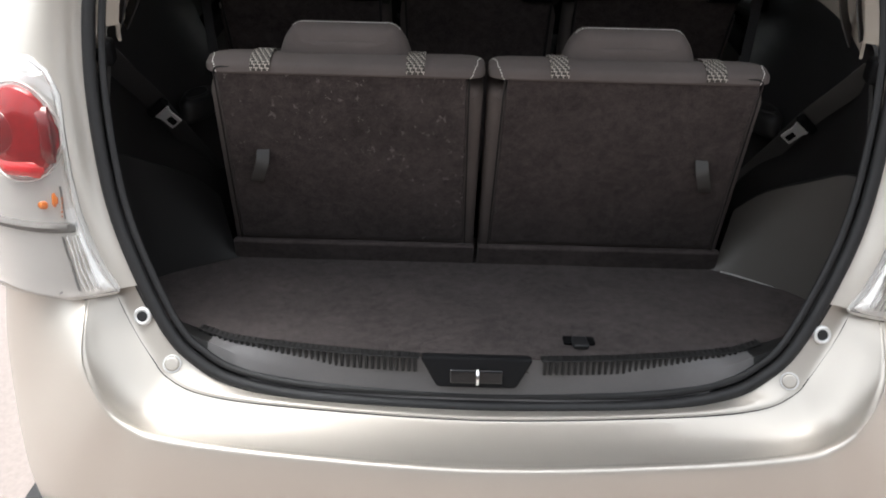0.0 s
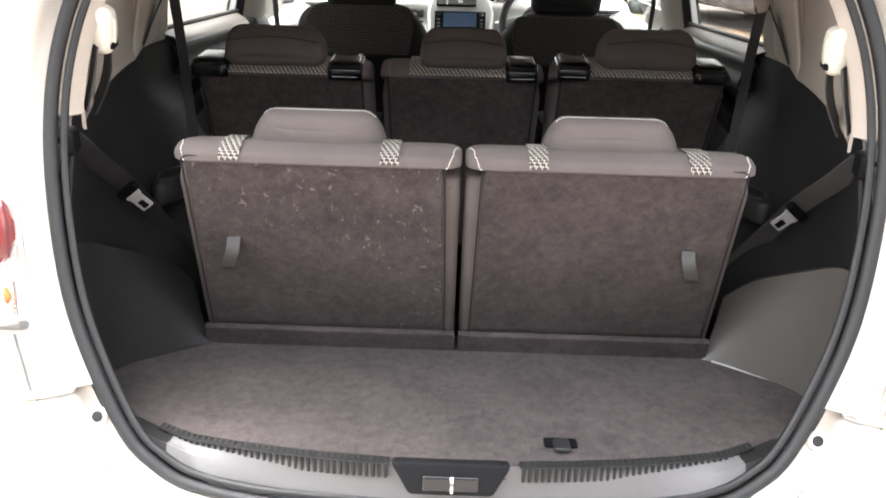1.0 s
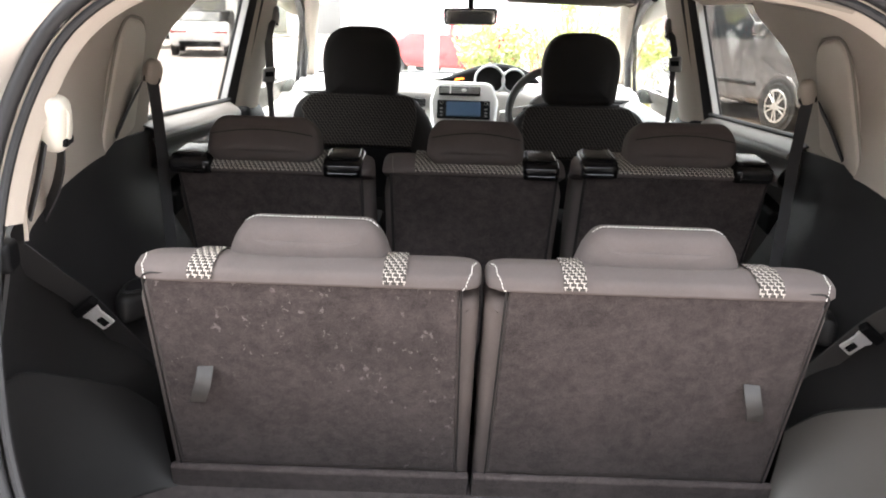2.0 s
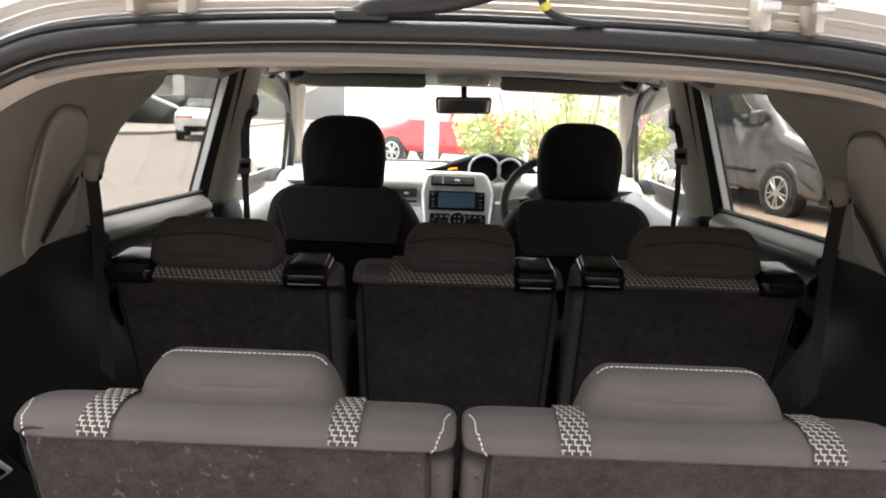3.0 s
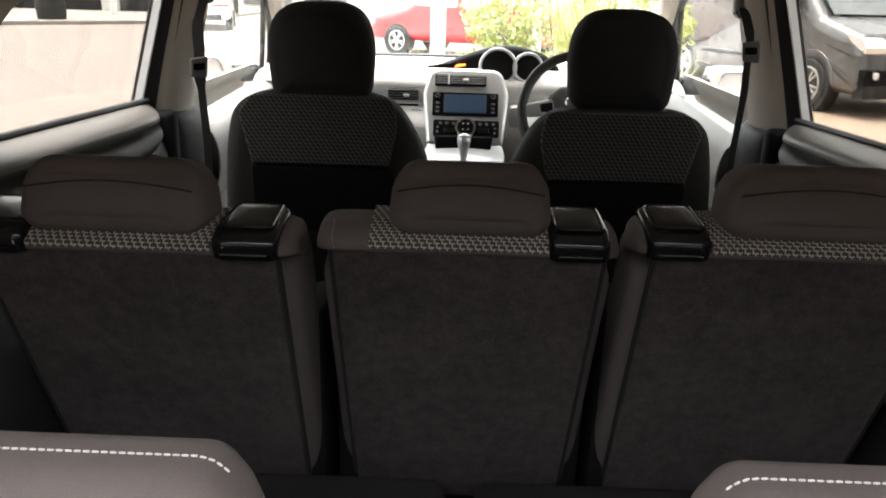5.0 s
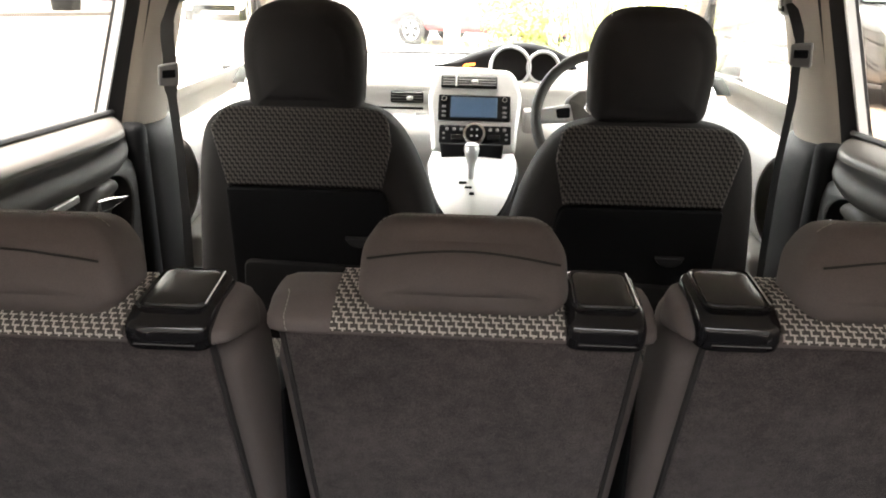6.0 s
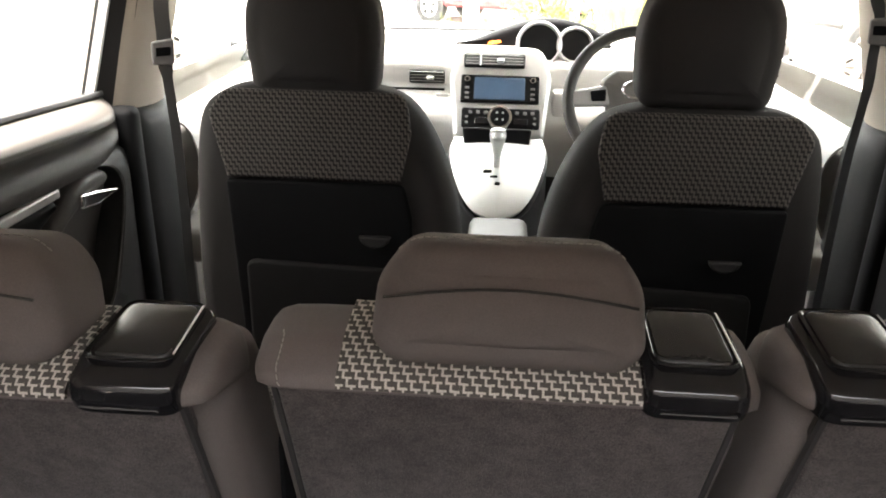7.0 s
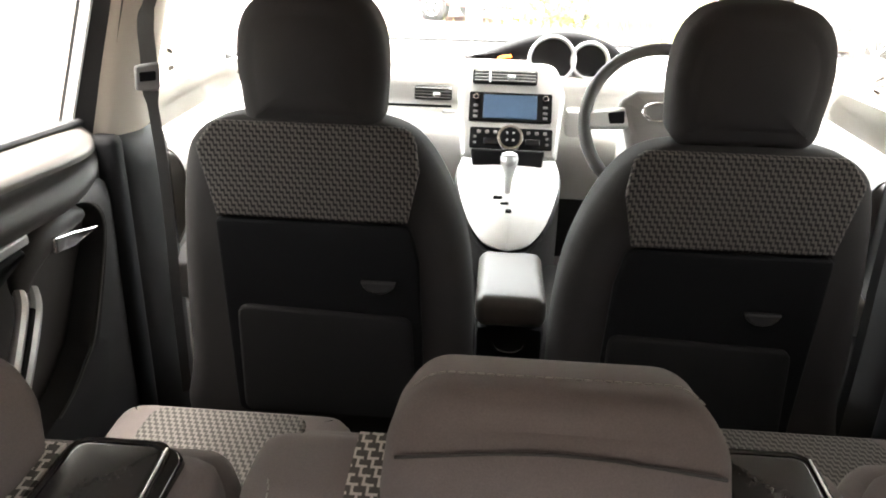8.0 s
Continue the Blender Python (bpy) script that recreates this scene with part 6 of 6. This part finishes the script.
def vehicle(name, label, at, turn, L, W, prof, glass, paint, wheels, wr, front=1):
    """A parked vehicle: prof is its side outline (along, up), glass its side windows; front is along +u."""
    t = thing(name, label, "car" if name != "van" else "van", at)
    m0 = Matrix.Translation(at) @ Matrix.Rotation(radians(turn), 4, "Z")
    side = m0 @ basis((0, 0, 0), (1, 0, 0), (0, 0, 1))
    body = part("body", puff(rounded(prof, .10, 4), W, .16, side, seg=5), paint, t, "painted body")
    q = 1 if (side.to_3x3() @ Vector((0, 0, 1))).dot(side.to_3x3() @ Vector((0, 0, 1))) > 0 else -1
    for sgn in (-1, 1):
        for g in glass:
            part("side_window", puff(rounded(g, .05, 3), .03, .01, side @ Matrix.Translation((0, 0, sgn * (W / 2 - .008)))), "dark_glass" if name == "van" else "pale_glass", t, "side window")
        for u in wheels:
            wmx = side @ Matrix.Translation((u, wr, sgn * (W / 2 - .09)))
            arch = part("wheel_arch", disc(wmx @ Matrix.Translation((0, 0, -sgn * .005)), wr * 1.16, .20, .01, 32), "rubber", t)
            w = part("wheel", puff([(wr * math.cos(a), wr * math.sin(a)) for a in (2 * math.pi * k / 32 for k in range(32))], .22, .04, wmx), "tyre", t, "tyre")
            part("rim", torus(wmx @ Matrix.Translation((0, 0, sgn * .095)), wr * .66, .022, 32, 8), "alloy", w, "alloy rim")
            for k in range(10):
                a = 2 * math.pi * k / 10 + (.12 if k % 2 else -.12)
                part("rim_spoke", tube([wmx @ Vector((.05 * math.cos(a), .05 * math.sin(a), sgn * .112)), wmx @ Vector((wr * .66 * math.cos(a), wr * .66 * math.sin(a), sgn * .100))], .018, 6), "alloy", w)
            part("hub_cap", disc(wmx @ Matrix.Translation((0, 0, sgn * .11)), .06, .02, .006, 16), "alloy", w)
    return t, side


van_prof = [(-2.6, .30), (-2.6, 1.95), (.55, 1.97), (.85, 1.90), (1.55, 1.20), (2.25, 1.02), (2.42, .80), (2.45, .45), (2.35, .28)]
van, vs = vehicle("van", "dark grey panel van parked nose towards the car", (5.06, 13.25, 0), -74, 5, 1.95, van_prof,
                  [[(-.25, 1.22), (-.25, 1.75), (.45, 1.80), (.98, 1.28), (.9, 1.22)]], "van_paint", [1.55, -1.5], .335)
part("windscreen", sheet([[vs @ Vector((u, v, w)) for w in (-.80, -.4, 0, .4, .80)] for u, v in ((.93, 1.87), (1.60, 1.23))], .012), "van_glass", van, "large raked windscreen")
for w in (-1, 1):
    part("headlamp", loft([[vs @ Vector((u, v, w * z)) for u, v in ((2.44, .80), (2.455, .87), (2.34, .97), (2.08, 1.015), (2.22, .90))] for z in (.66, .985)]), "clear_lens", van, "clear angular headlamp")
    part("fog_recess", loft([[vs @ Vector((u, v, w * z)) for u, v in ((2.465, .42), (2.475, .60), (2.28, .62), (2.28, .42))] for z in (.56, .95)]), "black", van, "black fog lamp recess")
    part("van_mirror", puff(rounded([(1.02, 1.28), (1.02, 1.48), (1.22, 1.48), (1.22, 1.28)], .04, 3), .16, .05, vs @ Matrix.Translation((0, 0, w * 1.10))), "van_paint", van, "grey door mirror")
for w in (-1, 1):
    part("door_seam", tube([vs @ Vector((u, v, w * .968)) for u, v in ((1.02, .42), (1.08, .80), (1.05, 1.18))], .006, 5), "black", van)
    part("door_seam", tube([vs @ Vector((u, v, w * .968)) for u, v in ((-.32, .36), (-.34, 1.0), (-.32, 1.85))], .006, 5), "black", van)
    part("side_rub_strip", tube([vs @ Vector((u, v, w * .975)) for u, v in ((-2.3, .62), (-1.95, .62))], .03, 6), "trim", van)
    part("side_rub_strip", tube([vs @ Vector((u, v, w * .972)) for u, v in ((-.98, .60), (0, .60), (1.02, .60))], .035, 6), "trim", van, "dark side rubbing strip")
    part("quarter_glass", puff(rounded([(.62, 1.25), (.66, 1.60), (1.10, 1.28), (1.06, 1.24)], .02, 3), .03, .01, vs @ Matrix.Translation((0, 0, w * .972))), "dark_glass", van)
    part("wheel_arch_lip", torus(vs @ Matrix.Translation((1.55, .335, w * .955)), .43, .03, 32, 6, .1, math.pi - .1), "van_paint", van)
    part("fog_lamp", disc(vs @ Matrix.Translation((2.475, .54, w * .80)) @ Matrix.Rotation(radians(90), 4, "Y"), .045, .03, .006, 20), "clear_lens", van)
part("badge", puff(rounded([(-.06, 0), (0, .09), (.06, 0), (0, -.09)], .008, 2), .02, .006, vs @ Matrix.Translation((2.475, .90, 0)) @ Matrix.Rotation(radians(90), 4, "Y")), "chrome", van, "plain diamond badge")
part("grille", loft([[vs @ Vector((u, v, z)) for u, v in ((2.47, .70), (2.46, .92), (2.38, .96), (2.38, .70))] for z in (-.6, .6)]), "black", van, "black grille")
part("front_skirt", loft([[vs @ Vector((u, v, z)) for u, v in ((2.47, .26), (2.48, .42), (2.30, .42), (2.30, .26))] for z in (-.93, .93)]), "trim", van, "dark lower bumper")

red_prof = [(-2.05, .32), (-2.1, .85), (-1.85, 1.02), (-1.05, 1.42), (-.3, 1.52), (.35, 1.45), (1.1, 1.02), (1.95, .82), (2.08, .55), (2.0, .30)]
red, rs = vehicle("red_car", "red hatchback parked across the way behind a white post", (.05, 18.2, 0), 150, 4.1, 1.7, red_prof,
                  [[(-1.05, 1.04), (-.95, 1.32), (-.35, 1.42), (-.30, 1.02)], [(-.2, 1.02), (-.25, 1.42), (.32, 1.36), (.92, 1.03)]], "red_paint", [-1.25, 1.3], .30)
wh_prof = [(-2.1, .30), (-2.15, .70), (-2.0, .92), (-1.3, 1.0), (-.5, 1.02), (.4, 1.0), (1.2, .92), (2.0, .72), (2.1, .40)]
wht, whs = vehicle("white_convertible", "white convertible parked with its rear to the car", (-8.35, 26.0, 0), 105, 4.2, 1.75, wh_prof, [], "white_paint", [-1.3, 1.35], .31)
part("soft_top", puff(rounded([(-1.1, .98), (-.6, 1.26), (.1, 1.30), (.75, .98)], .06, 4), 1.3, .12, whs), "rubber", wht, "black folding roof")
for w in (-1, 1):
    part("tail_light", loft([[whs @ Vector((u, v, w * z)) for u, v in ((-2.13, .68), (-2.16, .76), (-2.05, .80), (-2.0, .70))] for z in (.35, .82)]), "red_lens", wht, "red tail light")
part("diffuser", loft([[whs @ Vector((u, v, z)) for u, v in ((-2.17, .30), (-2.18, .46), (-2.0, .46), (-2.0, .30))] for z in (-.6, .6)]), "black", wht, "black rear diffuser")


# buildings and walls
def block(name, label, x0, x1, y0, y1, h, mat, category="building"):
    t = thing(name, label, category, ((x0 + x1) / 2, (y0 + y1) / 2, 0))
    part("wall", box(x0, x1, y0, y1, 0, h, .05), mat, t, "")
    return t


b1 = block("white_building", "white rendered low building with a band of windows", -24, -5.5, 44, 56, 6.5, "white")
part("band", box(-24.1, -5.4, 43.7, 44.1, 2.9, 3.25, .03), "concrete", b1)
part("band", box(-24.1, -5.4, 43.6, 44.1, 4.9, 5.3, .03), "white", b1)
for k in range(8):
    x = -21.5 + 1.95 * k
    w = part("window", box(x, x + 1.6, 43.93, 44.0, 3.6, 4.4, .02), "dark_glass", b1, "dark glazed window")
    part("window_frame", box(x + .76, x + .84, 43.88, 43.95, 3.6, 4.4, .01), "white", w)
for k in range(4):
    x = -19 + 3.4 * k
    part("bay", box(x, x + 2.7, 43.9, 44.02, .2, 2.7, .02), "grey", b1, "dark open bay")
b2 = block("brick_building", "red brick building with white window band", -36, -24.2, 43, 55, 6.0, "brick")
for k in range(4):
    x = -34.5 + 2.6 * k
    w = part("window", box(x, x + 2.3, 42.92, 43.0, 1.5, 2.9, .02), "concrete", b2, "pale window")
    part("window_frame", box(x + 1.1, x + 1.2, 42.86, 42.95, 1.5, 2.9, .01), "white", w)
b3 = block("pale_building", "pale rendered building beyond the parked cars", -5, 26, 34, 46, 7.5, "white")
for k in range(7):
    x = -3 + 3.9 * k
    w = part("window", box(x, x + 2.2, 33.92, 34.0, 1.2, 2.9, .02), "pale_glass", b3, "window with a pale reflection in its colour")
    part("window_frame", box(x + 1.05, x + 1.15, 33.86, 33.95, 1.2, 2.9, .01), "white", w)
fence = thing("dark_hedge_wall", "dark clipped hedge along the pavement", "hedge", (-20, 33.5, 0))
part("hedge", box(-40, -9.6, 33.2, 34.2, 0, 1.35, .12, 3), "dark_wall", fence)
col = thing("white_column", "white square column of a canopy", "column", (-14.6, 33.6, 0))
part("shaft", box(-14.95, -14.25, 33.0, 33.18, 0, 6, .03), "white", col)
bar = thing("barrier_arm", "slanted white barrier arm", "barrier", (-11.5, 32.9, 0))
part("arm", tube([(-15.6, 32.8, 2.35), (-11.7, 32.8, .75)], .07, 8), "white", bar)
part("post", tube([(-11.7, 32.8, 0), (-11.7, 32.8, .8)], .06, 8), "dark_wall", bar)
bol = thing("bollard", "short white bollard on the pavement", "bollard", (-12.9, 29.6, .12))
part("post", loft([[(-12.9 + r * math.cos(a), 29.6 + r * math.sin(a), z) for a in (2 * math.pi * k / 14 for k in range(14))] for z, r in ((.12, .12), (.75, .11), (.82, .09), (.86, .03))]), "white", bol)
bin_ = thing("black_bin", "black domed litter bin on the pavement", "bin", (-13.2, 25.8, .12))
part("bin_body", loft([[(-13.2 + r * math.cos(a), 25.8 + r * math.sin(a), z) for a in (2 * math.pi * k / 20 for k in range(20))] for z, r in ((.12, .42), (.5, .46), (1.0, .40), (1.18, .44), (1.3, .30), (1.36, .05))]), "dark_wall", bin_)
part("bin_top", loft([[(-13.2 + r * math.cos(a), 25.8 + r * math.sin(a), z) for a in (2 * math.pi * k / 20 for k in range(20))] for z, r in ((1.36, .12), (1.42, .2), (1.7, .14), (1.78, .04))]), "concrete", bin_)
post = thing("white_post", "plain white post in front of the red car", "post", (-.42, 13.2, 0))
part("shaft", box(-.55, -.32, 13.1, 13.3, 0, 3.2, .02), "white", post)
for x in (1.35, 2.0):
    p2 = thing("white_post", "plain white post behind the planting", "post", (x, 16.5, 0))
    part("shaft", box(x - .12, x + .12, 16.4, 16.6, 0, 3.2, .02), "white", p2)

# planting in front of the car
rng = random.Random(5)


def grass_clump(x, y, h, n, mat, spread, label):
    t = thing("ornamental_grass", label, "grass", (x, y, 0), "planting bed")
    bm = bmesh.new()
    for _ in range(n):
        a, r = rng.uniform(0, 6.283), rng.uniform(0, spread)
        bx, by = x + r * math.cos(a) * .5, y + r * math.sin(a) * .5
        L = h * rng.uniform(.5, 1.1)
        bend = rng.uniform(.05, .40) * L
        w = rng.uniform(.008, .022)
        pts = [Vector((bx + math.cos(a) * bend * f * f, by + math.sin(a) * bend * f * f, L * f * (1 - .18 * f))) for f in (0, .35, .7, 1.0)]
        sx, sy = -math.sin(a), math.cos(a)
        vs_ = []
        for f, p in zip((1, .9, .6, .05), pts):
            vs_.append((bm.verts.new(p + Vector((sx, sy, 0)) * w * f), bm.verts.new(p - Vector((sx, sy, 0)) * w * f)))
        for (a0, a1), (b0, b1) in zip(vs_, vs_[1:]):
            bm.faces.new((a0, a1, b1, b0))
    part("blades", bm, mat, t)


for k in range(12):
    x = -1.5 + .33 * k + rng.uniform(-.1, .1)
    y = 9.4 + rng.uniform(-.6, .8)
    h = rng.uniform(.70, .95) if x < 1.2 else rng.uniform(1.5, 2.0) if x < 1.7 else rng.uniform(.9, 1.2)
    grass_clump(x, y, h, 200 if x > 0 else 150, "leaf" if k % 2 else "leaf_pale", .75, "tuft of yellow-green ornamental grass")
bed = thing("planting_bed", "low planted bed with a pale kerb", "planting bed", (1.2, 9.6, 0))
part("soil", box(-2.2, 3.2, 8.6, 10.8, 0, .12, .04), "wood", bed)
# leafy shrub behind the grasses
shrub = thing("shrub", "loose yellow-green shrub behind the ornamental grasses", "shrub", (1.5, 11.6, 0))
for k in range(7):
    x, y = 1.5 + .22 * (k - 3), 11.6 + rng.uniform(-.2, .2)
    part("stem", tube(crom([(x, y, 0), (x + .1 * (k - 3), y + .05, .7), (x + .25 * (k - 3), y + rng.uniform(-.2, .2), 1.5 + rng.uniform(0, .5))], 4), [.022 - .0019 * q for q in range(9)], 6), "wood", shrub)
bm = bmesh.new()
for k in range(90):
    c = Vector((rng.uniform(.0, 1.7), rng.uniform(10.9, 12.1), rng.uniform(.3, 1.25))) if k < 60 else Vector((rng.uniform(1.3, 3.0), rng.uniform(11.2, 12.1), rng.uniform(.5, 1.9)))
    rad = rng.uniform(.14, .32)
    for _ in range(70):
        d = Vector((rng.gauss(0, 1), rng.gauss(0, 1), rng.gauss(0, .8))).normalized() * rad * rng.uniform(.3, 1.0)
        p = c + d
        u = Vector((rng.gauss(0, 1), rng.gauss(0, 1), rng.gauss(0, 1))).normalized()
        w = u.cross(Vector((rng.gauss(0, 1), rng.gauss(0, 1), rng.gauss(0, 1)))).normalized()
        L, W = rng.uniform(.035, .07), rng.uniform(.012, .024)
        bm.faces.new([bm.verts.new(q) for q in (p - u * L, p + w * W, p + u * L, p - w * W)])
part("leaves", bm, "bush_leaf", shrub, "small pale green leaves")
# plain unseen wall added to close the yard and cut light from behind
tagged(part("rear_light_blocker", box(-30, 30, -6.3, -6.0, 0, 5.7, .02), "dim_wall", None, "unseen wall added behind the car to cut rear light"), category="wall", kind="structure")
